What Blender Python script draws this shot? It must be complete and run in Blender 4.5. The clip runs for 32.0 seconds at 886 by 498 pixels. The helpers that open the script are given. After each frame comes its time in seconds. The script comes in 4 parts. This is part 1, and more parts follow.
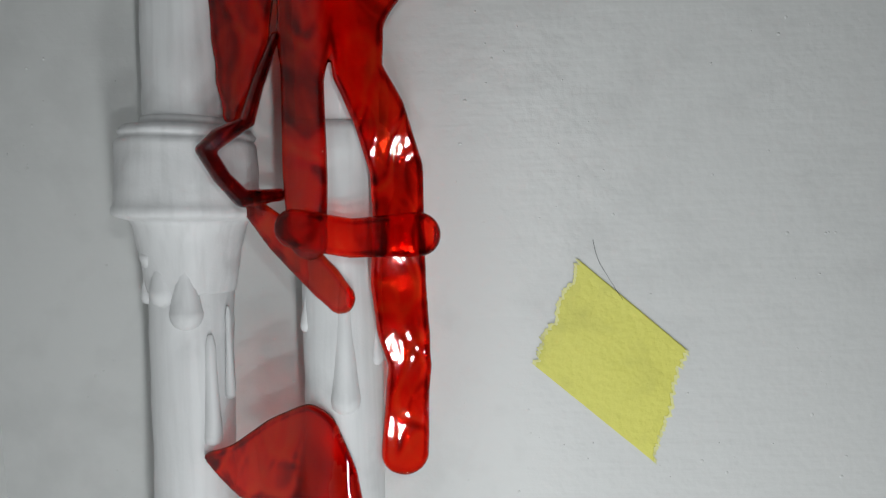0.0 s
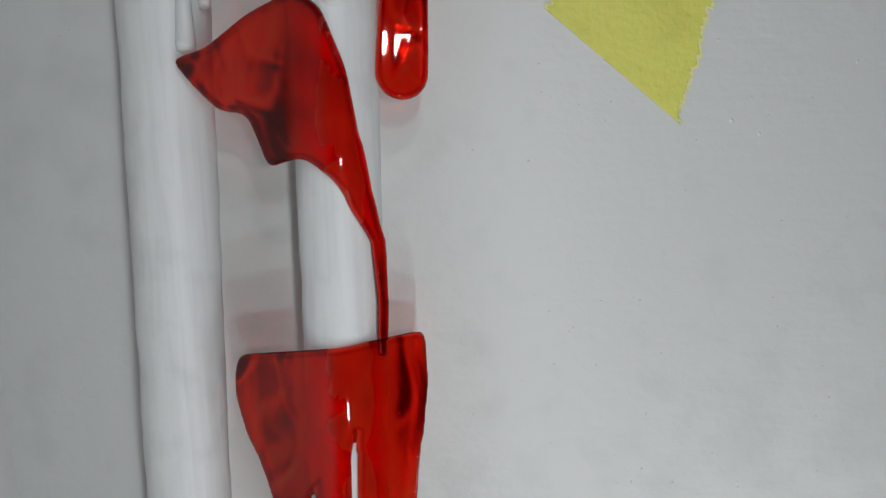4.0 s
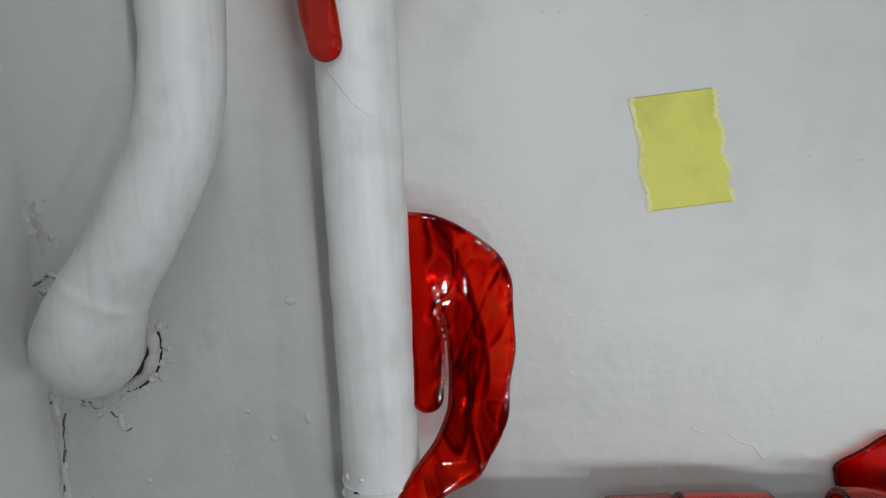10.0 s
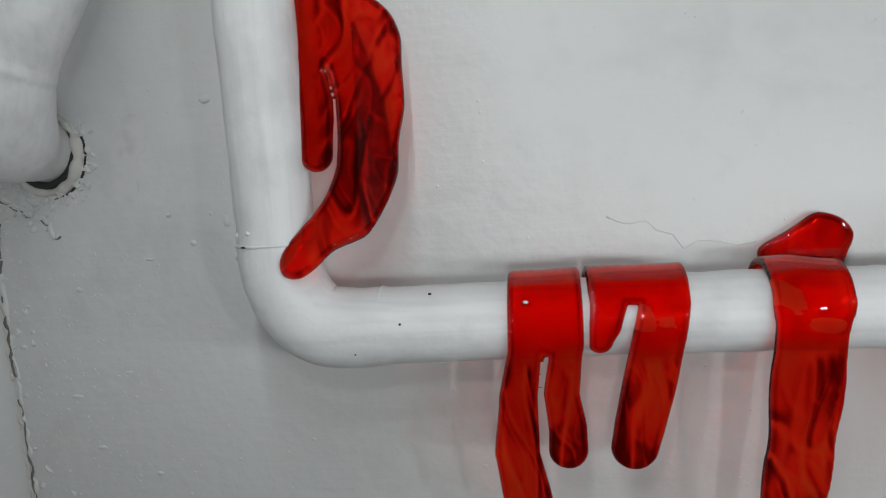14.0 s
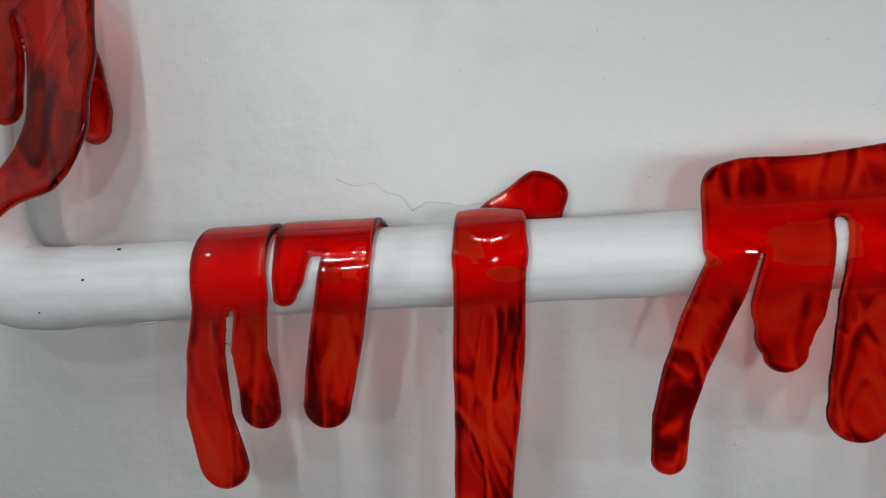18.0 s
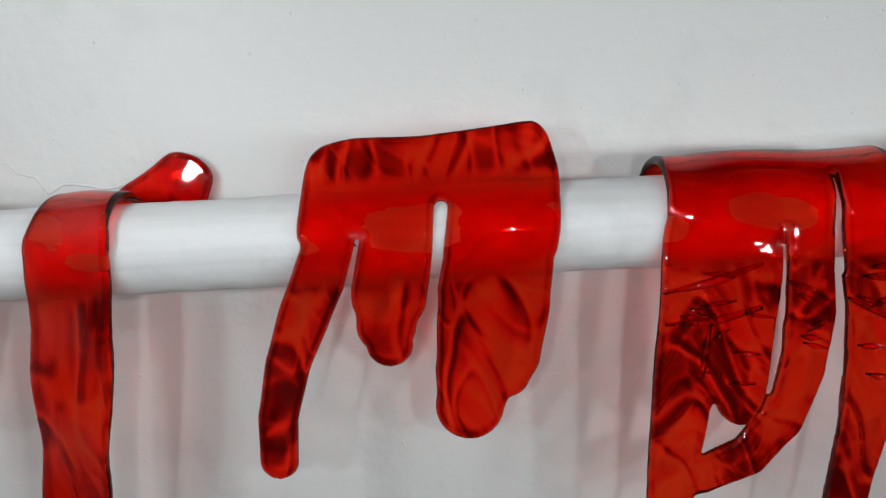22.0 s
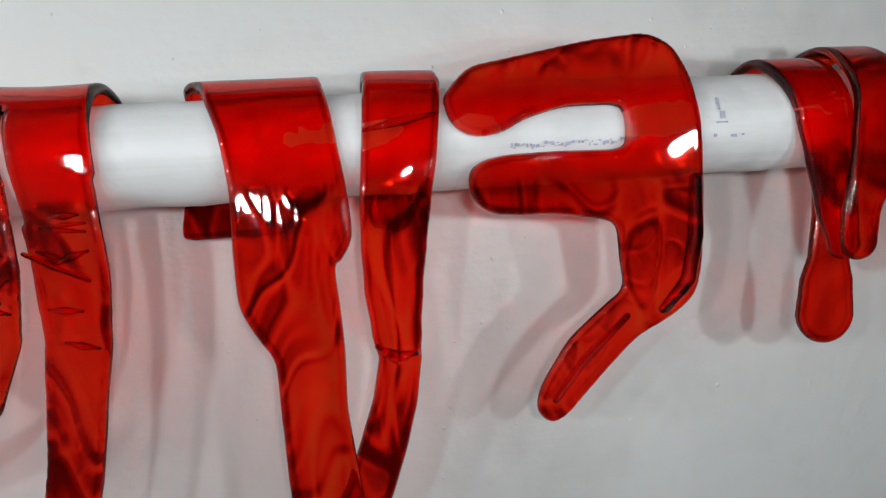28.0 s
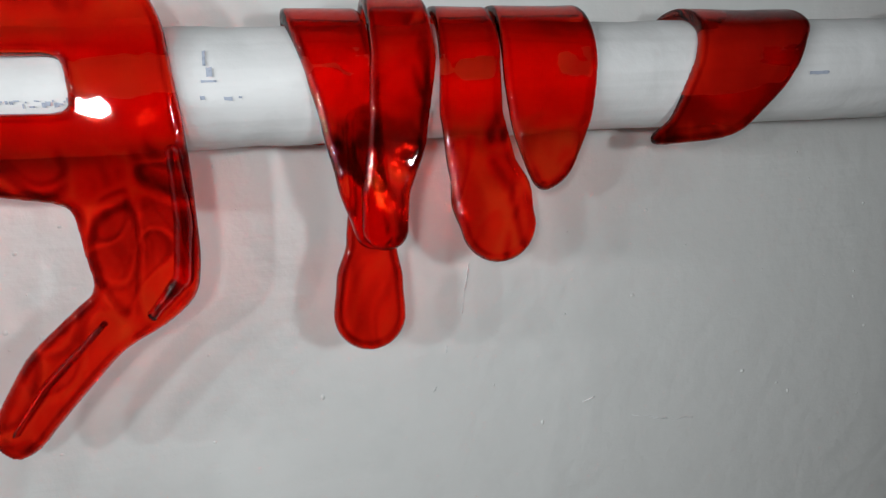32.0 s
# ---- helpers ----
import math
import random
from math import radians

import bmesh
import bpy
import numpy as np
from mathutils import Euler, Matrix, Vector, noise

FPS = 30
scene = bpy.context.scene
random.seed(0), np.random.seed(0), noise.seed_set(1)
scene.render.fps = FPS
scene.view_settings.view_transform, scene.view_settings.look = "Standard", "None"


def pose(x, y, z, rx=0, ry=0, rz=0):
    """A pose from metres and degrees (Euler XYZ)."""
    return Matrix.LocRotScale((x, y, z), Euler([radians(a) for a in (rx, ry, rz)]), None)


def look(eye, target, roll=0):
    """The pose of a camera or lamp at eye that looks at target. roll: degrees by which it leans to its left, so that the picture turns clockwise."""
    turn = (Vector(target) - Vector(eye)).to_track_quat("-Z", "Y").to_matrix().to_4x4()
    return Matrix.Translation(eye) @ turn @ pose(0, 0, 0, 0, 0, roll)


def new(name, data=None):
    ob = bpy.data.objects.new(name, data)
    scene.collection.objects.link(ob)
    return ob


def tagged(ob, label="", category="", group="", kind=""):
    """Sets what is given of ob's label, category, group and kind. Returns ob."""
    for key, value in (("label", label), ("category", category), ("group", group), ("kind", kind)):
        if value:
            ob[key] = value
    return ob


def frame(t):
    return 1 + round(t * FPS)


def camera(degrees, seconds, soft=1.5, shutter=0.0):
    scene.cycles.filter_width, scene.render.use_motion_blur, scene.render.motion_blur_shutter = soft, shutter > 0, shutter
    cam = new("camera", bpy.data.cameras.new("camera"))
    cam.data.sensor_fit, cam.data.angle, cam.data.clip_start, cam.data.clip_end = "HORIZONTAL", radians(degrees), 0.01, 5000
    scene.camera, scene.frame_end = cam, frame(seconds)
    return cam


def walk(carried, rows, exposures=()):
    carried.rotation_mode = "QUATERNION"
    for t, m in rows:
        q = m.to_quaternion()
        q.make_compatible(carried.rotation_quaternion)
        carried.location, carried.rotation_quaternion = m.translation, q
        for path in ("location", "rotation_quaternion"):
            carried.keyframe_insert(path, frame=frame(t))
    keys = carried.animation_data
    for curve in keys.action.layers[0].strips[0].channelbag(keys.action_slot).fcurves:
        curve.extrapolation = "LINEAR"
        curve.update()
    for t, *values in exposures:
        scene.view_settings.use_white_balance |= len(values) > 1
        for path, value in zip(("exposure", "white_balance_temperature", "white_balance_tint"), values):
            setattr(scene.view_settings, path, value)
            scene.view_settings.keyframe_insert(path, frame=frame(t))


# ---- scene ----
cam = camera(72.64, 32.0, soft=1.15)
PATH = [
    (0, (0.0361, -0.1898, 0.3852), (0.0282, 0.0088, 0.3623), -0.71),
    (0.5, (0.0329, -0.1910, 0.3723), (0.0252, 0.0075, 0.3488), -0.41),
    (1, (0.0338, -0.1899, 0.3542), (0.0258, 0.0079, 0.3262), -0.39),
    (1.5, (0.0343, -0.1883, 0.3439), (0.0268, 0.0092, 0.3130), -0.52),
    (2, (0.0343, -0.1881, 0.3370), (0.0262, 0.0093, 0.3056), -0.62),
    (2.5, (0.0365, -0.1861, 0.3242), (0.0273, 0.0106, 0.2894), -0.89),
    (4.5, (0.0354, -0.1840, 0.2747), (0.0255, 0.0129, 0.2406), -1.06),
    (5, (0.0373, -0.1842, 0.2594), (0.0241, 0.0118, 0.2219), -0.90),
    (5.5, (0.0380, -0.1824, 0.2434), (0.0233, 0.0129, 0.2030), -1.08),
    (6, (0.0368, -0.1807, 0.2297), (0.0235, 0.0153, 0.1923), -1.37),
    (6.5, (0.0381, -0.1846, 0.2094), (0.0234, 0.0118, 0.1747), -2.29),
    (7, (0.0393, -0.1848, 0.1950), (0.0226, 0.0117, 0.1617), -2.67),
    (7.5, (0.0381, -0.1863, 0.1816), (0.0203, 0.0106, 0.1515), -2.63),
    (8, (0.0380, -0.1872, 0.1682), (0.0207, 0.0104, 0.1427), -2.35),
    (8.5, (0.0356, -0.1881, 0.1495), (0.0210, 0.0097, 0.1238), -2.35),
    (9, (0.0329, -0.1895, 0.1329), (0.0192, 0.0083, 0.1073), -2.49),
    (9.5, (0.0320, -0.1896, 0.1209), (0.0179, 0.0080, 0.0933), -2.62),
    (10, (0.0328, -0.1908, 0.1141), (0.0178, 0.0067, 0.0865), -2.67),
    (10.5, (0.0337, -0.1902, 0.1083), (0.0187, 0.0073, 0.0803), -2.62),
    (11, (0.0337, -0.1908, 0.0994), (0.0190, 0.0067, 0.0713), -2.56),
    (11.5, (0.0328, -0.1919, 0.0879), (0.0191, 0.0058, 0.0609), -2.45),
    (12, (0.0338, -0.1936, 0.0711), (0.0193, 0.0039, 0.0432), -2.58),
    (12.5, (0.0357, -0.1958, 0.0578), (0.0185, 0.0014, 0.0289), -2.72),
    (13, (0.0452, -0.1948, 0.0506), (0.0214, 0.0015, 0.0204), -3.20),
    (13.5, (0.0600, -0.1929, 0.0497), (0.0315, 0.0028, 0.0199), -3.70),
    (14, (0.0716, -0.1931, 0.0448), (0.0434, 0.0030, 0.0176), -3.67),
    (14.5, (0.0843, -0.1921, 0.0392), (0.0577, 0.0048, 0.0159), -3.58),
    (16.5, (0.1192, -0.1871, 0.0249), (0.0963, 0.0106, 0.0052), -3.62),
    (17, (0.1268, -0.1855, 0.0263), (0.1045, 0.0120, 0.0046), -3.56),
    (17.5, (0.1388, -0.1845, 0.0229), (0.1174, 0.0133, 0.0020), -3.55),
    (18, (0.1470, -0.1836, 0.0206), (0.1261, 0.0144, 0.0010), -3.65),
    (18.5, (0.1569, -0.1818, 0.0178), (0.1377, 0.0163, -0.0023), -3.65),
    (19, (0.1671, -0.1790, 0.0184), (0.1491, 0.0192, -0.0019), -3.72),
    (19.5, (0.1754, -0.1769, 0.0171), (0.1595, 0.0214, -0.0036), -3.59),
    (20, (0.1876, -0.1766, 0.0147), (0.1727, 0.0218, -0.0064), -3.49),
    (20.5, (0.1967, -0.1755, 0.0115), (0.1844, 0.0230, -0.0094), -3.40),
    (21, (0.2061, -0.1734, 0.0108), (0.1959, 0.0252, -0.0106), -3.23),
    (21.5, (0.2098, -0.1738, 0.0088), (0.2029, 0.0252, -0.0102), -2.93),
    (22, (0.2280, -0.1681, 0.0110), (0.2273, 0.0308, -0.0092), -3.00),
    (22.5, (0.2430, -0.1667, 0.0092), (0.2434, 0.0323, -0.0109), -2.70),
    (23, (0.2515, -0.1639, 0.0097), (0.2506, 0.0349, -0.0117), -2.87),
    (23.5, (0.2703, -0.1603, 0.0099), (0.2696, 0.0384, -0.0123), -2.77),
    (24, (0.2841, -0.1607, 0.0073), (0.2857, 0.0382, -0.0139), -2.40),
    (24.2, (0.2862, -0.1625, 0.0073), (0.2915, 0.0363, -0.0138), -2.20),
    (24.5, (0.2917, -0.1626, 0.0100), (0.3007, 0.0356, -0.0156), -2.21),
    (26.5, (0.3436, -0.1589, -0.0001), (0.3566, 0.0397, -0.0194), -3.91),
    (27, (0.3627, -0.1613, -0.0040), (0.3782, 0.0374, -0.0213), -3.95),
    (27.5, (0.3741, -0.1610, -0.0074), (0.3929, 0.0373, -0.0257), -3.81),
    (28, (0.3905, -0.1570, -0.0144), (0.4089, 0.0416, -0.0294), -3.74),
    (28.5, (0.4040, -0.1560, -0.0164), (0.4168, 0.0432, -0.0289), -3.93),
    (29, (0.4149, -0.1539, -0.0206), (0.4334, 0.0449, -0.0320), -3.59),
    (29.5, (0.4253, -0.1528, -0.0238), (0.4446, 0.0460, -0.0338), -3.44),
    (30, (0.4346, -0.1511, -0.0234), (0.4550, 0.0474, -0.0357), -3.78),
    (30.5, (0.4440, -0.1497, -0.0234), (0.4686, 0.0482, -0.0385), -3.83),
    (31, (0.4572, -0.1479, -0.0238), (0.4831, 0.0498, -0.0387), -3.88),
    (31.5, (0.4693, -0.1456, -0.0220), (0.5012, 0.0509, -0.0415), -3.74),
    (32, (0.4820, -0.1442, -0.0222), (0.5215, 0.0508, -0.0419), -3.93),
]
walk(cam, [(t, look(eye, target, roll)) for t, eye, target, roll in PATH], [(0, 0.32), (1, 0.18), (3, 0.02), (8, -0.18), (14, 0.0), (19, 0.08), (23, 0.28), (28, 0.36), (32, 0.5)])

# ---- light: fixed lamps added along the way, standing in for a phone's torch carried beside the lens ----
world = bpy.data.worlds.new("dark_room")
world.use_nodes = True
world.node_tree.nodes["Background"].inputs[0].default_value = (0.8, 0.85, 0.9, 1)
world.node_tree.nodes["Background"].inputs[1].default_value = 0.02
scene.world = world


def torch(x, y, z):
    """A small fixed lamp that stands in for the moving torch at one point of its way."""
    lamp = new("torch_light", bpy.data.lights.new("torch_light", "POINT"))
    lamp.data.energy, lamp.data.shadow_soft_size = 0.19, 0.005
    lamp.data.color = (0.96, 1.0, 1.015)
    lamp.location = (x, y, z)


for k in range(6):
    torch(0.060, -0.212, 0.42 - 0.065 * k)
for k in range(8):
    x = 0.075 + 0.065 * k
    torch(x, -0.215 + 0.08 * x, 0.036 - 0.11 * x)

CM = 0.01
# pipe geometry in centimetres: the wall's face is y = 0
PIPE_R = 1.11
AXIS_V = -2.85


def axis_h(x):
    """Depth of the level pipe's axis at x."""
    return np.interp(x, (3, 6, 10, 15, 22, 30, 45, 60), (-2.66, -2.42, -2.18, -2.02, -1.96, -1.88, -1.86, -1.82))


def axis_v(z):
    """Depth of the upright pipe's axis at height z: it leans to the wall above."""
    return -2.85 + 0.045 * np.maximum(z - 14.0, 0.0)


# ---- materials ----
def material(name, base, rough, var=0.06, grain=60.0, stain=5.0, bump=0.15, bump_scale=90.0, bump_dist=0.0004, coat=0.0, streak=0.0):
    """A painted or plain surface with fine grain, larger stains and a soft relief."""
    m = bpy.data.materials.new(name)
    m.use_nodes = True
    nt = m.node_tree
    b = nt.nodes["Principled BSDF"]
    co = nt.nodes.new("ShaderNodeTexCoord")
    n1, n2, nb = (nt.nodes.new("ShaderNodeTexNoise") for _ in range(3))
    for n, sc, det in ((n1, grain, 6), (n2, stain, 4), (nb, bump_scale, 6)):
        n.inputs["Scale"].default_value, n.inputs["Detail"].default_value = sc, det
        nt.links.new(co.outputs["Object"], n.inputs["Vector"])
    add = nt.nodes.new("ShaderNodeMath")
    add.operation = "ADD"
    nt.links.new(n1.outputs[0], add.inputs[0])
    nt.links.new(n2.outputs[0], add.inputs[1])
    ramp = nt.nodes.new("ShaderNodeValToRGB")
    lo, hi = ramp.color_ramp.elements
    lo.position, hi.position = 0.75, 1.25
    lo.color = (*[c * (1 - var) for c in base], 1)
    hi.color = (*[min(1, c * (1 + var)) for c in base], 1)
    nt.links.new(add.outputs[0], ramp.inputs[0])
    nt.links.new(ramp.outputs[0], b.inputs["Base Color"])
    b.inputs["Roughness"].default_value = rough
    b.inputs["Coat Weight"].default_value = coat
    b.inputs["Coat Roughness"].default_value = 0.15
    bp = nt.nodes.new("ShaderNodeBump")
    bp.inputs["Strength"].default_value, bp.inputs["Distance"].default_value = bump, bump_dist
    if streak:
        # level brush strokes
        mp, ns, mx = nt.nodes.new("ShaderNodeMapping"), nt.nodes.new("ShaderNodeTexNoise"), nt.nodes.new("ShaderNodeMath")
        mp.inputs["Scale"].default_value = (35, 35, 420)
        ns.inputs["Scale"].default_value, ns.inputs["Detail"].default_value = 1.0, 4
        mx.operation, mx.inputs[1].default_value = "MULTIPLY_ADD", streak
        nt.links.new(co.outputs["Object"], mp.inputs["Vector"])
        nt.links.new(mp.outputs[0], ns.inputs["Vector"])
        nt.links.new(ns.outputs[0], mx.inputs[0])
        nt.links.new(nb.outputs[0], mx.inputs[2])
        nt.links.new(mx.outputs[0], bp.inputs["Height"])
    else:
        nt.links.new(nb.outputs[0], bp.inputs["Height"])
    nt.links.new(bp.outputs[0], b.inputs["Normal"])
    return m


def red_acrylic(name, thin, color, thick, clear):
    """Clear coloured acrylic: it bends and passes light, with a polished gloss."""
    m = bpy.data.materials.new(name)
    m.use_nodes = True
    nt = m.node_tree
    nt.nodes.remove(nt.nodes["Principled BSDF"])
    out = nt.nodes["Material Output"]
    co = nt.nodes.new("ShaderNodeTexCoord")
    flow = nt.nodes.new("ShaderNodeMapping")
    flow.inputs["Scale"].default_value = (1.3, 0.8, 0.55)
    nz, fine = nt.nodes.new("ShaderNodeTexNoise"), nt.nodes.new("ShaderNodeTexNoise")
    nz.inputs["Scale"].default_value, nz.inputs["Detail"].default_value, nz.inputs["Distortion"].default_value = 75, 1.5, 1.2
    fine.inputs["Scale"].default_value, fine.inputs["Detail"].default_value = 420, 4
    mixn = nt.nodes.new("ShaderNodeMath")
    mixn.operation, mixn.inputs[1].default_value = "MULTIPLY_ADD", 0.02
    nt.links.new(co.outputs["Object"], flow.inputs["Vector"])
    nt.links.new(flow.outputs[0], nz.inputs["Vector"])
    nt.links.new(co.outputs["Object"], fine.inputs["Vector"])
    nt.links.new(fine.outputs[0], mixn.inputs[0])
    nt.links.new(nz.outputs[0], mixn.inputs[2])
    bp = nt.nodes.new("ShaderNodeBump")
    bp.inputs["Strength"].default_value, bp.inputs["Distance"].default_value = 0.3, 0.0006
    nt.links.new(mixn.outputs[0], bp.inputs["Height"])
    refr, tran = nt.nodes.new("ShaderNodeBsdfRefraction"), nt.nodes.new("ShaderNodeBsdfTransparent")
    gloss, fres = nt.nodes.new("ShaderNodeBsdfGlossy"), nt.nodes.new("ShaderNodeFresnel")
    # dye colour follows a painted tone that imitates caustics and shade
    depth, dye_ramp = nt.nodes.new("ShaderNodeAttribute"), nt.nodes.new("ShaderNodeValToRGB")
    depth.attribute_name = "glue_caustic_dye"
    lo, hi = dye_ramp.color_ramp.elements
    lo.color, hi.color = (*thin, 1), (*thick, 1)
    dye_ramp.color_ramp.elements.new(0.4).color = (*color, 1)
    nt.links.new(depth.outputs["Fac"], dye_ramp.inputs[0])
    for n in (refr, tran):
        nt.links.new(dye_ramp.outputs[0], n.inputs["Color"])
    refr.inputs["IOR"].default_value, fres.inputs["IOR"].default_value = 1.49, 1.45
    refr.inputs["Roughness"].default_value, gloss.inputs["Roughness"].default_value = 0.0, 0.03
    nt.links.new(bp.outputs[0], refr.inputs["Normal"])
    m1, m2 = nt.nodes.new("ShaderNodeMixShader"), nt.nodes.new("ShaderNodeMixShader")
    m1.inputs[0].default_value = clear
    nt.links.new(refr.outputs[0], m1.inputs[1])
    nt.links.new(tran.outputs[0], m1.inputs[2])
    nt.links.new(fres.outputs[0], m2.inputs[0])
    nt.links.new(m1.outputs[0], m2.inputs[1])
    nt.links.new(gloss.outputs[0], m2.inputs[2])
    nt.links.new(m2.outputs[0], out.inputs["Surface"])
    return m


WALL = material("wall_paint", (0.60, 0.607, 0.60), 0.42, 0.04, 60, 9, 0.6, 130, 0.0008, streak=0.22)
PIPE = material("pipe_gloss_paint", (0.59, 0.595, 0.60), 0.5, 0.07, 90, 18, 0.45, 120, 0.0012, 0.02)


def brushed(m, amount):
    """Long brush strokes and rubbed dirt: along x on the level pipe, along z on the upright ones."""
    nt = m.node_tree
    b = nt.nodes["Principled BSDF"]
    old = b.inputs["Base Color"].links[0].from_socket
    co, sep, pick = nt.nodes.new("ShaderNodeTexCoord"), nt.nodes.new("ShaderNodeSeparateXYZ"), nt.nodes.new("ShaderNodeMapRange")
    pick.inputs["From Min"].default_value, pick.inputs["From Max"].default_value = 0.014, 0.026
    nt.links.new(co.outputs["Object"], sep.inputs[0])
    nt.links.new(sep.outputs["Z"], pick.inputs["Value"])
    outs = []
    for scale in ((18, 420, 420), (420, 420, 18)):
        mp, ns = nt.nodes.new("ShaderNodeMapping"), nt.nodes.new("ShaderNodeTexNoise")
        mp.inputs["Scale"].default_value = scale
        ns.inputs["Scale"].default_value, ns.inputs["Detail"].default_value = 1.0, 3
        nt.links.new(co.outputs["Object"], mp.inputs["Vector"])
        nt.links.new(mp.outputs[0], ns.inputs["Vector"])
        outs.append(ns.outputs[0])
    mix, ramp, mul = nt.nodes.new("ShaderNodeMix"), nt.nodes.new("ShaderNodeMapRange"), nt.nodes.new("ShaderNodeVectorMath")
    nt.links.new(pick.outputs[0], mix.inputs[0])
    nt.links.new(outs[0], mix.inputs[2])
    nt.links.new(outs[1], mix.inputs[3])
    ramp.inputs["From Min"].default_value, ramp.inputs["From Max"].default_value = 0.3, 0.55
    ramp.inputs["To Min"].default_value, ramp.inputs["To Max"].default_value = 1 - amount, 1.0
    nt.links.new(mix.outputs[0], ramp.inputs["Value"])
    mul.operation = "SCALE"
    nt.links.new(old, mul.inputs[0])
    nt.links.new(ramp.outputs[0], mul.inputs["Scale"])
    nt.links.new(mul.outputs[0], b.inputs["Base Color"])


brushed(PIPE, 0.09)
PLASTER = material("bare_plaster", (0.50, 0.49, 0.46), 0.85, 0.15, 120, 20, 0.6, 150, 0.001)
DARK = material("dark_bits_gap_shade", (0.03, 0.03, 0.03), 0.9, 0.2)
CRACK = material("dark_grey_crack", (0.12, 0.115, 0.11), 0.9, 0.3, 200, 60)
TAPE = material("yellow_masking_tape", (0.62, 0.60, 0.12), 0.55, 0.08, 90, 12, 0.6, 420, 0.0007)
SCUFF = material("grey_scuff", (0.53, 0.535, 0.54), 0.7, 0.3, 300, 60)
FRAY = material("frayed_tape_paper", (0.66, 0.65, 0.30), 0.8, 0.12, 200, 40)
PATCH = material("old_grey_paint", (0.565, 0.565, 0.56), 0.6, 0.1, 120, 25, 0.5, 150, 0.0006)
PENCIL = material("pencil_graphite", (0.27, 0.30, 0.37), 0.7, 0.3, 900, 300)
ROOM = material("unseen_room_dark", (0.25, 0.25, 0.26), 0.7, 0.05)
FLOOR = material("unseen_floor", (0.25, 0.2, 0.15), 0.6, 0.15)
RED = red_acrylic("red_acrylic", (1.0, 0.23, 0.10), (1.0, 0.12, 0.065), (0.38, 0.014, 0.016), 0.2)


# ---- mesh helpers ----
def mesh_object(name, verts, faces, mat, parent=None, label="", smooth=True):
    me = bpy.data.meshes.new(name)
    me.from_pydata([tuple(v) for v in verts], [], [tuple(f) for f in faces])
    me.materials.append(mat)
    if smooth:
        me.shade_smooth()
    ob = new(name, me)
    ob.parent = parent
    if label:
        ob["label"] = label
    return ob


def slab(name, a, b, mat):
    x0, y0, z0 = a
    x1, y1, z1 = b
    v = [(x, y, z) for x in (x0, x1) for y in (y0, y1) for z in (z0, z1)]
    f = [(0, 1, 3, 2), (4, 6, 7, 5), (0, 4, 5, 1), (2, 3, 7, 6), (0, 2, 6, 4), (1, 5, 7, 3)]
    return tagged(mesh_object(name, v, f, mat, smooth=False), kind="structure")


def tube(name, nodes, mat, parent=None, label="", sides=48, gap=0.2, lump=0.035, seed=0.0):
    """A lumpy painted tube through nodes (x, y, z, radius) in centimetres, smoothly joined."""
    pts = np.array(nodes, float)
    fine = []
    for i in range(len(pts) - 1):
        p0, p1, p2, p3 = pts[max(i - 1, 0)], pts[i], pts[i + 1], pts[min(i + 2, len(pts) - 1)]
        n = max(2, int(np.linalg.norm(p2[:3] - p1[:3]) / gap))
        for k in range(n):
            t = k / n
            h = 0.5 * (2 * p1 + (p2 - p0) * t + (2 * p0 - 5 * p1 + 4 * p2 - p3) * t * t + (3 * p1 - p0 - 3 * p2 + p3) * t**3)
            h[3] = p1[3] + (p2[3] - p1[3]) * t
            fine.append(h)
    fine.append(pts[-1])
    fine = np.array(fine)
    way = np.gradient(fine[:, :3], axis=0)
    way /= np.linalg.norm(way, axis=1)[:, None]
    up = np.cross(way[0], (0.31, 0.95, 0.1))
    verts, faces = [], []
    for i, row in enumerate(fine):
        up = up - way[i] * (up @ way[i])
        up /= np.linalg.norm(up)
        side = np.cross(way[i], up)
        for j in range(sides):
            a = 2 * math.pi * j / sides
            d = math.cos(a) * up + math.sin(a) * side
            p = row[:3] + d * row[3]
            q = Vector(p) * 0.9 + Vector((seed, 0, 0))
            r = row[3] + lump * (noise.noise(q) + 0.5 * noise.noise(q * 2.7) + 0.25 * noise.noise(q * 6.5))
            verts.append((row[:3] + d * r) * CM)
    for i in range(len(fine) - 1):
        for j in range(sides):
            k = (j + 1) % sides
            faces.append((i * sides + j, i * sides + k, (i + 1) * sides + k, (i + 1) * sides + j))
    faces.append(tuple(range(sides))[::-1])
    faces.append(tuple((len(fine) - 1) * sides + j for j in range(sides)))
    return mesh_object(name, verts, faces, mat, parent, label)


def blob(name, centre, size, mat, parent=None, label="", lump=0.15, seed=0.0, n=10):
    """A rounded lump, in centimetres."""
    verts, faces = [], []
    for i in range(n + 1):
        a = math.pi * i / n
        for j in range(2 * n):
            b = math.pi * j / n
            d = Vector((math.sin(a) * math.cos(b), math.sin(a) * math.sin(b), math.cos(a)))
            r = 1 + lump * noise.noise(d * 1.7 + Vector((seed, seed, 0)))
            verts.append([(centre[k] + d[k] * r * size[k]) * CM for k in range(3)])
    m = 2 * n
    for i in range(n):
        for j in range(m):
            k = (j + 1) % m
            faces.append((i * m + j, (i + 1) * m + j, (i + 1) * m + k, i * m + k))
    return mesh_object(name, verts, faces, mat, parent, label)


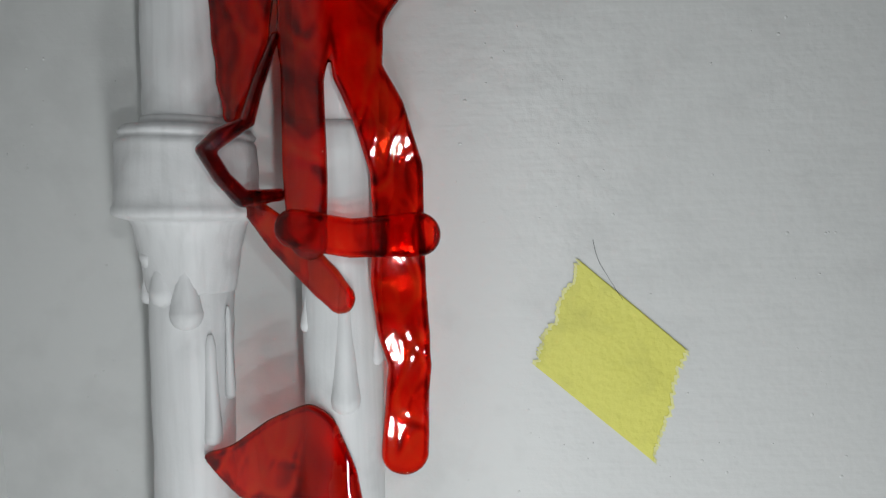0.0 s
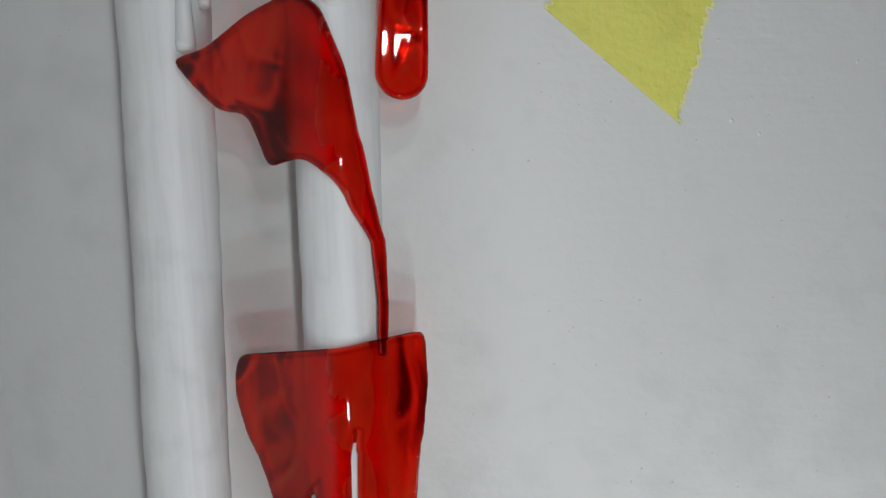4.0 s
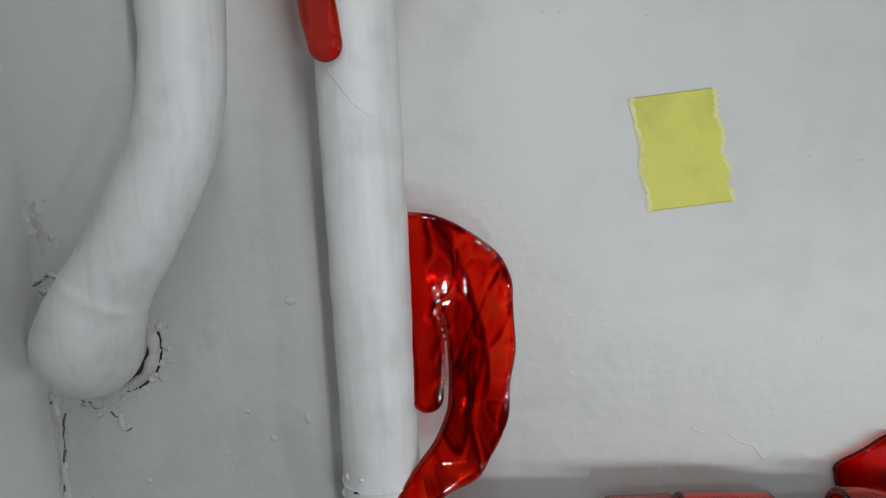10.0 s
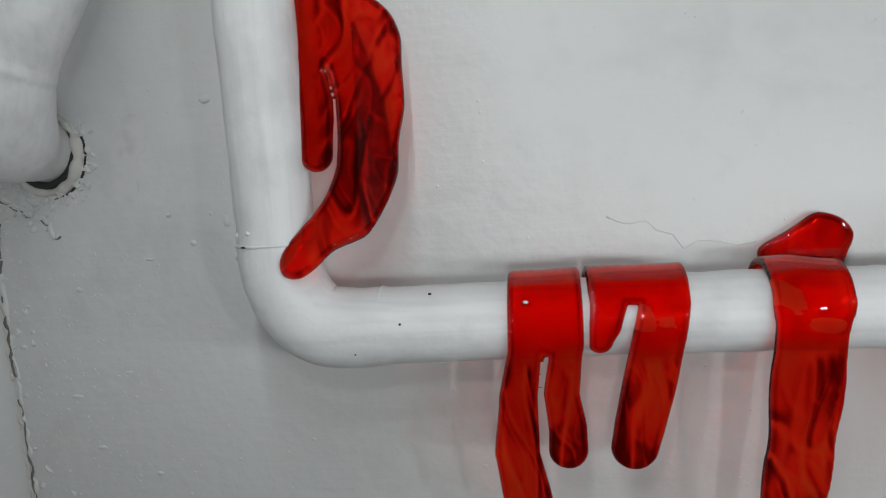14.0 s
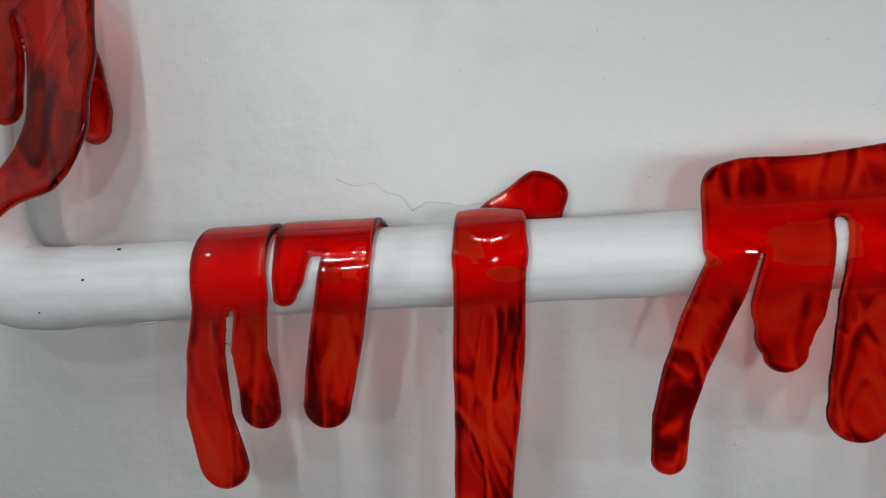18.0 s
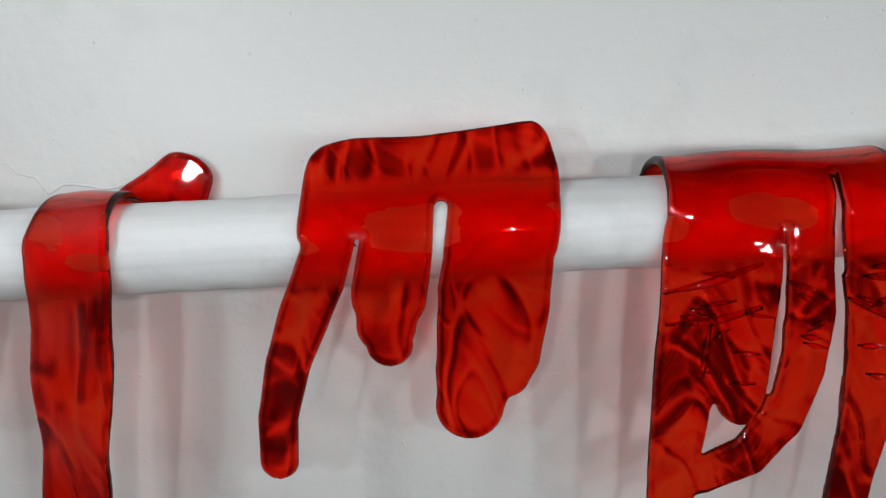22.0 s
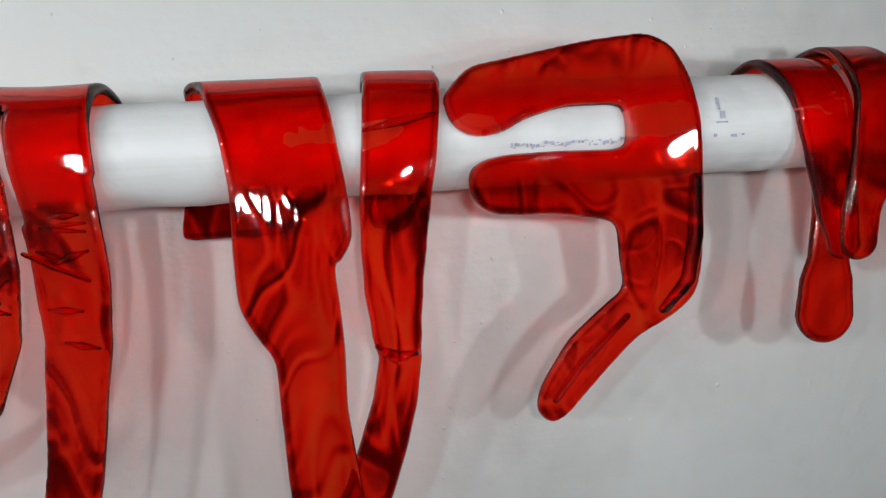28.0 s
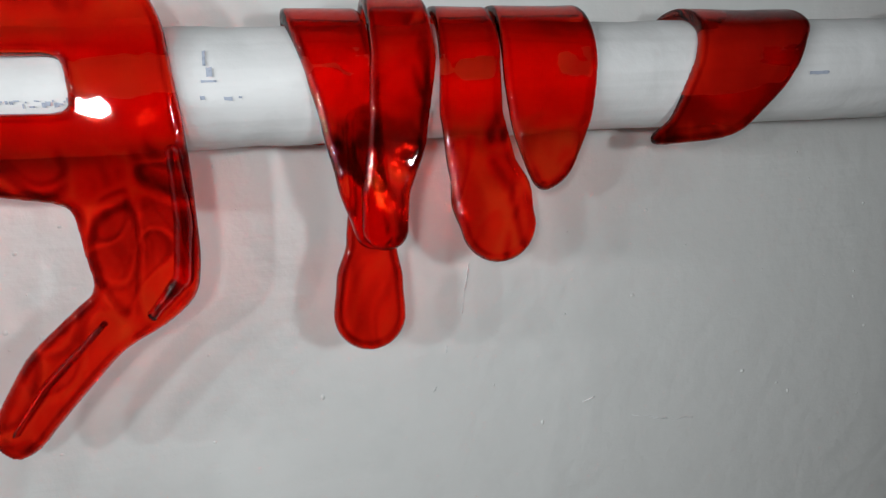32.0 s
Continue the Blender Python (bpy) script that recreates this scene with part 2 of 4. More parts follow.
# ---- acrylic sheets: a melted outline, bent over the pipe ----
def d_poly(u, v, poly, r):
    p = np.array(poly, float)
    for _ in range(2):
        q = np.roll(p, -1, 0)
        e = q - p
        n = np.maximum(np.linalg.norm(e, axis=1), 1e-9)[:, None]
        cut = np.minimum(0.25, 0.16 / n)
        p = np.stack([p + e * cut, q - e * cut], 1).reshape(-1, 2)
    best = np.full(u.shape, 1e9)
    inside = np.zeros(u.shape, bool)
    for i in range(len(p)):
        (ax, ay), (bx, by) = p[i], p[(i + 1) % len(p)]
        ex, ey = bx - ax, by - ay
        wx, wy = u - ax, v - ay
        t = np.clip((wx * ex + wy * ey) / (ex * ex + ey * ey + 1e-12), 0, 1)
        best = np.minimum(best, np.hypot(wx - ex * t, wy - ey * t))
        if ey != 0:
            inside ^= ((ay > v) != (by > v)) & (u < ex * (v - ay) / ey + ax)
    return np.where(inside, -best, best) - r


def d_stroke(u, v, nodes):
    best = np.full(u.shape, 1e9)
    for (ax, ay, ar), (bx, by, br) in zip(nodes, nodes[1:]):
        ex, ey = bx - ax, by - ay
        t = np.clip(((u - ax) * ex + (v - ay) * ey) / (ex * ex + ey * ey + 1e-12), 0, 1)
        t2 = t * t * (3 - 2 * t)
        best = np.minimum(best, np.hypot(u - ax - ex * t, v - ay - ey * t) - (ar + (br - ar) * t2))
    return best


def smin(a, b, k):
    h = np.clip(0.5 + 0.5 * (b - a) / k, 0, 1)
    return b + (a - b) * h - k * h * (1 - h)


def step_up(x, a, b):
    t = np.clip((x - a) / (b - a), 0, 1)
    return t * t * (3 - 2 * t)


def glue_caustic_dye(c, u, v, flow, grain, seed):
    """Dye tone, 0 to 1: paler with glue patches on a pipe; caustics and shade painted in where it hung free."""
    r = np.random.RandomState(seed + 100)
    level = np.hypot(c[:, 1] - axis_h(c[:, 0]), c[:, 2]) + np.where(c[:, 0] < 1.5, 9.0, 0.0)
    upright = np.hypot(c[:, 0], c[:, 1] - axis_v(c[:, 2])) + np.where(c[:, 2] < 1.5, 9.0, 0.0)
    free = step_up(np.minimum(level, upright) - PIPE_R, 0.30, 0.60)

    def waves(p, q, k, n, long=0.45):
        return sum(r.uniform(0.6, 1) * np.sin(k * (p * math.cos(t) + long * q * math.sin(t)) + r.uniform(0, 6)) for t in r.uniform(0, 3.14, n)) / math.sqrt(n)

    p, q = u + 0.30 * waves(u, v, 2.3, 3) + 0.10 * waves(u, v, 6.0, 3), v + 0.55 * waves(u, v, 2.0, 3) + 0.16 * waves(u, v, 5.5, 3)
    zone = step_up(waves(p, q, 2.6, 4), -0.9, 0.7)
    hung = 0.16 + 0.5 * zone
    # caustics put into the dye: a thin bright line, a dark band along one side
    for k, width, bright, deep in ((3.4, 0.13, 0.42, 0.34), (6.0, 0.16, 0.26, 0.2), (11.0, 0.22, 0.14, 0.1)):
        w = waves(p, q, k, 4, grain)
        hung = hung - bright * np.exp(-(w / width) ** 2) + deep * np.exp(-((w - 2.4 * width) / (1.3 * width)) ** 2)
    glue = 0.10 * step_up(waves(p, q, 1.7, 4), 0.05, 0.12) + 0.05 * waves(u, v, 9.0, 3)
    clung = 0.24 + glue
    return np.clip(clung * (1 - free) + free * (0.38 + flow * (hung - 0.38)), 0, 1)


def sheet(name, bend, polys=(), strokes=(), cuts=(), thick=0.24, step=0.045, melt=0.15, wave=0.03, wrinkle=0.3, fold=(1.0, 0.45), tail=None, flow=1.15, grain=0.35, deep=0.0, seed=1, parent=None, label=""):
    """A sheet with rounded edges whose outline melts polygons and tapered strokes together; bend(u, v) lays it in space."""
    allp = [q[:2] for poly, _ in polys for q in poly] + [(q[0] + s * q[2], q[1] + s * q[2]) for st in strokes for q in st for s in (-1, 1)]
    lo, hi = np.min(allp, 0) - 0.3, np.max(allp, 0) + 0.3
    nu, nv = (np.ceil((hi - lo) / step).astype(int) + 1)
    u, v = np.meshgrid(lo[0] + step * np.arange(nu), lo[1] + step * np.arange(nv), indexing="ij")

    def dist(u, v):
        d = np.full(u.shape, 1e3)
        for poly, r in polys:
            d = smin(d, d_poly(u, v, poly, r), melt)
        for st in strokes:
            d = smin(d, d_stroke(u, v, st), melt)
        for st in cuts:
            d = np.maximum(d, -d_stroke(u, v, st))
        return d

    def grad(u, v):
        e = 0.01
        return (dist(u + e, v) - dist(u - e, v)) / (2 * e), (dist(u, v + e) - dist(u, v - e)) / (2 * e)

    d = dist(u, v)
    inn = d < 0
    cell = inn[:-1, :-1].astype(int) + inn[1:, :-1] + inn[:-1, 1:] + inn[1:, 1:] >= 2
    ci, cj = np.nonzero(cell)
    used = np.zeros(u.shape, bool)
    count = np.zeros(u.shape, int)
    for a, b in ((0, 0), (1, 0), (1, 1), (0, 1)):
        used[ci + a, cj + b] = True
        np.add.at(count, (ci + a, cj + b), 1)
    rim = used & (count < 4)
    for _ in range(4):
        gu, gv = grad(u, v)
        g2 = np.maximum(gu * gu + gv * gv, 0.2)
        u, v = np.where(rim, u - d * gu / g2, u), np.where(rim, v - d * gv / g2, v)
        d = dist(u, v)
    # even out the steps of the outline, then lay it on the edge again
    for _ in range(3):
        su, sv, sn = np.zeros(u.shape), np.zeros(u.shape), np.zeros(u.shape)
        for da, db in ((1, 0), (-1, 0), (0, 1), (0, -1)):
            near = np.roll(used & (rim | (d < 0)), (da, db), (0, 1))
            su, sv, sn = su + np.where(near, np.roll(u, (da, db), (0, 1)), 0), sv + np.where(near, np.roll(v, (da, db), (0, 1)), 0), sn + near
        soft = used & (d > -2.2 * step) & (sn > 0) & ~rim
        u, v = np.where(soft, 0.5 * u + 0.5 * su / np.maximum(sn, 1), u), np.where(soft, 0.5 * v + 0.5 * sv / np.maximum(sn, 1), v)
    d = dist(u, v)
    uu, vv, dd, rr = u[used], v[used], d[used], rim[used]
    ids = np.full(u.shape, -1)
    ids[used] = np.arange(used.sum())
    rng = np.random.RandomState(seed)
    wob = sum(rng.uniform(0.4, 1) * np.sin(uu * rng.uniform(-2.4, 2.4) + vv * rng.uniform(-2.6, 2.6) + rng.uniform(0, 6)) for _ in range(6)) / 3
    wob2 = sum(rng.uniform(0.4, 1) * np.sin(uu * rng.uniform(-4, 4) + vv * rng.uniform(-3, 3) + rng.uniform(0, 6)) for _ in range(6)) / 3
    edge = np.clip(-dd / (0.5 * thick), 0, 1)
    half = 0.5 * thick * (1 + 0.05 * wob2) * np.sqrt(np.clip(1 - (1 - edge) ** 2.6, 0, 1))
    if wrinkle:
        rip = np.array([noise.turbulence(Vector((p * fold[0], q * fold[1], seed)), 3, wrinkle > 0.4) for p, q in zip(uu, vv)])
        half = half * (1 + wrinkle * (rip - 0.5) * (np.clip(-vv - 0.2, 0.15, 1) if vv.min() < 0 else 0.45))
    c = bend(uu, vv)
    depth = glue_caustic_dye(c, uu, vv, flow, grain, seed) + deep
    # rim refraction put into the dye: dark band inside a thin bright outline
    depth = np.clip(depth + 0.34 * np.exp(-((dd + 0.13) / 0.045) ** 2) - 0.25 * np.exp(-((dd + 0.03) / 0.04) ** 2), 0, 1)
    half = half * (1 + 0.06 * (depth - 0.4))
    half[rr] = 0
    e = 0.02
    tu, tv = bend(uu + e, vv) - bend(uu - e, vv), bend(uu, vv + e) - bend(uu, vv - e)
    nrm = np.cross(tu, tv)
    nrm /= np.linalg.norm(nrm, axis=1)[:, None]
    c = c + nrm * (wave * wob)[:, None]
    top, low = c + nrm * half[:, None], c - nrm * half[:, None]
    n = len(uu)
    second = np.arange(n) + n
    second[rr] = np.arange(n)[rr]
    keep = np.r_[np.ones(n, bool), ~rr]
    renum = np.cumsum(keep) - 1
    verts = np.r_[top, low][keep] * CM
    q = np.stack([ids[ci, cj], ids[ci + 1, cj], ids[ci + 1, cj + 1], ids[ci, cj + 1]], 1)
    faces = np.r_[renum[q], renum[second[q]][:, ::-1]]
    fn = np.cross(verts[faces[:, 2]] - verts[faces[:, 0]], verts[faces[:, 3]] - verts[faces[:, 1]])
    vn = np.zeros_like(verts)
    for k in range(4):
        np.add.at(vn, faces[:, k], fn)
    vn /= np.maximum(np.linalg.norm(vn, axis=1), 1e-12)[:, None]
    # each finger that hangs free of the body is a part of its own
    mu, mv = uu[q].mean(1), vv[q].mean(1)
    owner = np.zeros(len(q), int)
    if polys and len(strokes) > 1:
        ds = np.stack([d_stroke(mu, mv, st) for st in strokes])
        free = np.min([d_poly(mu, mv, poly, r) for poly, r in polys], 0) > 0.03
        owner = np.where(free, ds.argmin(0) + 1, 0)
    if tail is not None and owner.max() == 0:
        owner = np.where(mv < tail, 1, 0)
    where = np.full(cell.shape, -1)
    where[ci, cj] = np.arange(len(ci))
    for k in range(1, owner.max() + 1):
        left, groups = set(np.flatnonzero(owner == k).tolist()), []
        while left:
            stack, group = [left.pop()], []
            while stack:
                x = stack.pop()
                group.append(x)
                for da, db in ((1, 0), (-1, 0), (0, 1), (0, -1)):
                    ia, jb = ci[x] + da, cj[x] + db
                    if 0 <= ia < cell.shape[0] and 0 <= jb < cell.shape[1] and where[ia, jb] in left:
                        left.discard(where[ia, jb])
                        stack.append(where[ia, jb])
            groups.append(group)
        for group in sorted(groups, key=len)[:-1]:
            owner[group] = 0
    owner = np.r_[owner, owner]
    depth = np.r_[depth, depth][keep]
    main = None
    for k in range(owner.max() + 1):
        some = faces[owner == k]
        if not len(some):
            continue
        idx, inv = np.unique(some, return_inverse=True)
        ob = mesh_object(name if k == 0 else ("finger" if tail is None else "tail"), verts[idx].tolist(), inv.reshape(-1, 4).tolist(), RED, parent, label if k == 0 else "")
        ob.data.normals_split_custom_set_from_vertices(vn[idx].tolist())
        ob.data.attributes.new("glue_caustic_dye", "FLOAT", "POINT").data.foreach_set("value", depth[idx].astype(np.float32))
        main = main or ob
    return main


RHO = 1.225


def over_pipe(lean=0.04, top=180.0, rho=RHO, puff=0.0):
    """Hangs in front of the level pipe (v below 0), wraps over it to the angle top, then runs straight on."""
    a1 = radians(top)

    def bend(u, v):
        yc = axis_h(u)
        hang = np.minimum(v, 0)
        a = np.clip(v / rho, 0, a1)
        rest = np.maximum(v - rho * a1, 0)
        r = rho + 0.0006 * u + puff * np.sin(np.minimum(a, math.pi / 2)) ** 2
        y = yc - r * np.cos(a) + rest * math.sin(a1) - lean * hang
        z = r * np.sin(a) + rest * math.cos(a1) + hang
        return np.stack([u, y, z], -1)

    return bend


def on_riser(left=15.0, right=35.0, rho=RHO, lean=0.0, z0=0.0, lift=0.0, view_stretch=0.0):
    """Lies on the front of the upright pipe and curls back at both sides."""
    al, ar = radians(left), radians(right)

    def bend(u, v):
        x0l, x0r = rho * math.sin(al), rho * math.sin(ar)
        xc = np.clip(u, -x0l, x0r)
        y = axis_v(v) - lift - np.sqrt(rho**2 - xc**2) + np.maximum(u - x0r, 0) * math.tan(ar) + np.maximum(-u - x0l, 0) * math.tan(al)
        # stretched along sight lines from x = 3.6 to fit the camera's view
        wide = u + view_stretch * (y - axis_v(v) + lift + rho) * (u - 3.6)
        return np.stack([wide, y + lean * np.minimum(v - z0, 0), v], -1)

    return bend


def plane(y0, dz=0.0, dx=0.0, z0=0.0, x0=0.0):
    return lambda u, v: np.stack([u, y0 + dz * (v - z0) + dx * (u - x0), v], -1)


def tucked(u, v):
    """Leans out from the wall so that its tip lies on the front of the pipe's bend."""
    return np.stack([u, -4.2 + 0.5 * np.clip(v - 1.6, 0, 1.6) + 0.15 * np.clip(u - 0.6, 0, 2) + 0.15 * np.maximum(v - 3.1, 0), v], -1)


# ---- room ----
wall_north = slab("wall_north", (-0.122, 0, -0.6), (2.6, 0.12, 1.9), WALL)
slab("wall_west", (-0.252, -2.6, -0.6), (-0.122, 0.12, 1.9), WALL)
# unseen walls, floor and ceiling added to close the room, dark to limit bounce
slab("wall_east", (2.6, -2.6, -0.6), (2.72, 0.12, 1.9), ROOM)
slab("wall_south", (-0.252, -2.72, -0.6), (2.72, -2.6, 1.9), ROOM)
slab("floor", (-0.252, -2.72, -0.7), (2.72, 0.12, -0.6), FLOOR)
slab("ceiling", (-0.252, -2.72, 1.9), (2.72, 0.12, 2.0), ROOM)

# ---- pipes ----
Y = AXIS_V
main_pipe = tube("heating_pipe", [(0, axis_v(z), z, 1.1 + 0.0018 * max(z - 14, 0)) for z in (70, 45, 30, 22, 14, 5, 3.2)] + [(0.01, Y, 2.4, 1.16), (0.12, Y, 1.55, 1.17), (0.45, Y, 0.75, 1.18),
    (1.0, Y, 0.2, 1.18), (1.8, -2.78, 0.0, 1.16), (2.75, -2.70, 0.0, 1.15)] + [(x, axis_h(x), 0, PIPE_R + 0.0006 * x) for x in (3.6, 6, 10, 15, 22, 30, 38, 45, 52, 60, 120)], PIPE)
tagged(main_pipe, "white gloss painted steel heating pipe turning along the wall", "pipe")
side_pipe = tube("heating_pipe", [(x, axis_v(z), z, r) for x, z, r in ((-3.95, 70, 1.2), (-4.3, 45, 1.18), (-4.47, 33, 1.15), (-4.62, 25, 1.13), (-4.72, 19, 1.13), (-4.66, 16.5, 1.13), (-4.74, 14.4, 1.12), (-5.22, 12.3, 1.13),
    (-6.42, 10.1, 1.16), (-7.35, 8.8, 1.18), (-7.55, 8.5, 1.2), (-7.68, 8.3, 1.27), (-7.82, 8.08, 1.26))] + [(-8.15, -2.8, 7.5, 1.38), (-8.6, -2.55, 6.8, 1.5), (-9.0, -2.0, 6.3, 1.5), (-9.35, -1.1, 6.05, 1.25), (-9.5, 0.6, 5.9, 1.0)], PIPE, seed=7.0)
tagged(side_pipe, "white painted steel pipe bending down into the wall", "pipe")
tube("coupling", [(-4.36 - 0.02 * (39 - z), axis_v(z), z, r) for z, r in ((40.3, 1.26), (40.1, 1.32), (40.03, 1.72), (39.85, 1.86), (39.7, 1.78), (39.55, 1.9), (38.8, 1.92), (38.0, 1.97), (37.75, 2.06), (37.6, 2.05), (37.5, 1.9), (37.42, 1.62), (37.1, 1.5), (36.4, 1.36), (35.4, 1.19))], PIPE, side_pipe, "painted pipe coupling with drips", gap=0.12, lump=0.06)
tube("coupling", [(0, axis_v(z), z, r) for z, r in ((40.1, 1.2), (39.9, 1.42), (39.4, 1.5), (38.3, 1.52), (38.0, 1.45), (37.6, 1.3), (36.4, 1.1))], PIPE, main_pipe, "painted pipe coupling", gap=0.12, lump=0.05)

# ---- red acrylic drips ----
GROUP = "red acrylic drips on the pipes"


def drip(label):
    """The thing that carries the sheets of one drip."""
    return tagged(new("acrylic_drip"), label, "drip sculpture", GROUP)


a = drip("glossy translucent red acrylic drip with tangled strands on a pipe")
sheet("front_strand", on_riser(20, 10, lift=0.5, lean=-0.18, z0=37.5), strokes=[[(-0.25, 47.25, 1.20), (-0.22, 44.19, 1.06), (-0.49, 42.35, 0.79), (-0.60, 41.04, 0.60), (-0.59, 38.83, 0.63), (-0.56, 37.00, 0.56)],
    [(1.08, 47.25, 1.42), (1.10, 44.15, 1.29), (0.80, 42.45, 0.71), (0.85, 41.30, 0.64), (1.35, 40.28, 0.69), (1.79, 38.80, 0.69), (1.82, 37.31, 0.67), (1.76, 35.79, 0.74), (1.84, 34.52, 0.72), (2.0, 33.37, 0.6), (1.92, 32.69, 0.61), (1.78, 30.62, 0.68)]], wrinkle=0.05, wave=0.008, flow=0.8, deep=-0.06, parent=a, seed=2)
sheet("crossing_finger", plane(-3.75), strokes=[[(-0.81, 37.32, 0.51), (0.64, 37.06, 0.51), (2.38, 37.14, 0.57)]], parent=a, seed=3)
sheet("lower_finger", plane(-3, 0, -0.25), strokes=[[(-2.38, 37.88, 0.33), (-1.35, 36.88, 0.52), (-0.31, 35.87, 0.51), (0.16, 35.37, 0.44)]], parent=a, seed=4)
sheet("side_strand", plane(-2.3), strokes=[[(-2.32, 46.96, 1.06), (-2.38, 44.41, 1.00), (-2.48, 42.52, 0.81), (-2.66, 41.32, 0.56), (-2.83, 40.34, 0.25)]], flow=0.6, deep=-0.08, parent=a, seed=5)
sheet("folded_edge", plane(-3.2, 0, 0.5, 0, -1.8), strokes=[[(-1.32, 42.28, 0.11), (-1.78, 41.01, 0.15), (-2.04, 40.08, 0.17), (-2.67, 39.66, 0.23), (-2.99, 39.33, 0.21), (-2.65, 38.64, 0.21), (-2.22, 38.08, 0.23), (-1.39, 38.17, 0.18)]], thick=0.6, deep=0.5, parent=a, seed=6)

b = drip("translucent red acrylic flag with a long pulled tail")
sheet("flag", on_riser(3, 25, view_stretch=0.065), polys=[([(-3.79, 30.98), (-2.94, 31.21), (-1.85, 32.01), (-0.71, 32.52), (-0.06, 32.15), (0.53, 30.66), (0.83, 28.84), (1.07, 27.61), (0.58, 27.45), (-0.03, 28.07), (-0.59, 28.50), (-1.08, 28.41), (-1.50, 28.26), (-1.75, 29.00), (-1.99, 29.61), (-2.71, 29.69), (-3.36, 30.38)], 0.0)],
    strokes=[[(0.41, 28.64, 0.46), (0.74, 27.57, 0.35), (1.20, 26.34, 0.19), (1.28, 24.68, 0.15), (1.24, 23.41, 0.14)]], deep=0.12, parent=b, seed=7, tail=27.9)

c = drip("translucent red acrylic drip with four melted fingers on the upright pipe")
sheet("sheet", on_riser(10, 30, view_stretch=0.065), polys=[([(-2.46, 23.34), (0.60, 23.70), (2.34, 23.77), (2.39, 22.16), (2.21, 20.55), (0.20, 20.85), (-1.02, 19.18), (-1.90, 19.90), (-2.43, 21.10), (-2.68, 22.26), (-2.62, 23.07)], 0.0)],
    strokes=[[(1.58, 21.11, 0.64), (1.53, 19.16, 0.53), (1.44, 17.82, 0.40), (1.32, 16.98, 0.21)], [(0.96, 20.84, 0.45), (0.83, 19.16, 0.40), (0.63, 17.73, 0.35), (0.54, 16.55, 0.40), (0.43, 16.03, 0.43)],
        [(-0.15, 20.86, 0.50), (-0.17, 19.74, 0.48), (-0.16, 18.92, 0.47)], [(-1.52, 20.32, 0.53), (-1.24, 18.90, 0.50), (-1.03, 17.73, 0.47), (-0.80, 16.54, 0.44), (-0.62, 15.15, 0.47), (-0.51, 14.47, 0.43)]],
    cuts=[[(0.47, 21.33, 0.02), (0.38, 20.59, 0.06), (0.39, 19.29, 0.07)]], parent=c, seed=8)

d = drip("curved translucent red acrylic drip tucked behind the upright pipe")
sheet("sheet", tucked, polys=[([(0.5, 10.2), (1.1, 10.16), (1.69, 10.09), (2.33, 9.81), (3.11, 9.3), (3.66, 8.81), (3.95, 8.1), (3.92, 7.4), (3.97, 6.18), (3.74, 5.2), (3.72, 4.35), (3.38, 3.6), (2.81, 2.69), (1.88, 2.4), (1.44, 1.93), (1.0, 1.68), (0.55, 1.8), (0.42, 2.15), (0.6, 2.63), (1.11, 3.19), (1.6, 3.77), (1.98, 4.6), (2.04, 5.5), (2.0, 6.6), (1.85, 7.5), (0.5, 7.69)], 0.0)],
    strokes=[[(1.30, 7.9, 0.46), (1.48, 6.2, 0.47), (1.44, 4.98, 0.45)]], cuts=[[(1.78, 7.3, 0.02), (1.98, 6.5, 0.03), (2.0, 5.6, 0.035)]], wave=0.015, wrinkle=0.1, deep=0.06, parent=d, seed=9)
sheet("back_lobe", plane(-1.1), strokes=[[(2.3, 8.8, 0.10), (2.45, 7.6, 0.3), (2.6, 6.2, 0.5), (2.66, 5.0, 0.58), (2.62, 4.6, 0.54)]], parent=d, seed=31)

e = drip("translucent red acrylic band with three fingers draped over the level pipe")
sheet("sheet", over_pipe(0.03, puff=0.08), polys=[([(6.6, 4.50), (8.54, 4.50), (8.5, -0.75), (6.47, -0.75)], 0.0), ([(8.66, 4.50), (11.5, 4.50), (11.27, 0.50), (8.66, 0.60)], 0.0)],
    strokes=[[(6.98, -0.55, 0.5), (6.7, -1.9, 0.53), (6.6, -3.5, 0.62), (6.85, -4.95, 0.68)], [(8.02, -0.60, 0.44), (7.86, -1.8, 0.48), (8.0, -2.8, 0.52), (8.0, -3.45, 0.54)],
        [(10.62, 0.60, 0.66), (10.45, -0.3, 0.69), (10.2, -1.5, 0.71), (9.95, -2.6, 0.68), (9.78, -3.4, 0.64)], [(9.21, 0.79, 0.50), (9.07, 0.08, 0.43), (8.92, -0.35, 0.35)]],
    cuts=[[(7.4, -0.7, 0.03), (7.26, -1.9, 0.04), (7.34, -3.0, 0.05)], [(8.6, 3.20, 0.06), (8.6, 0.30, 0.05), (8.58, -0.93, 0.04)]], melt=0.06, parent=e, seed=11)

g = drip("long translucent red acrylic strip over the pipe, tail on wall")
sheet("sheet", over_pipe(0.02, puff=0.08), polys=[([(13.45, 4.60), (15.32, 4.60), (15.22, -0.02), (13.32, -0.02)], 0.0)],
    strokes=[[(14.27, 0.34, 0.93), (14.2, -0.9, 0.92), (14.12, -2.1, 0.93), (14.0, -3.6, 0.86), (13.85, -5.0, 0.80), (13.75, -6.3, 0.77), (13.65, -9.1, 0.62)]], wave=0.1, parent=g, seed=12, tail=-1.3)
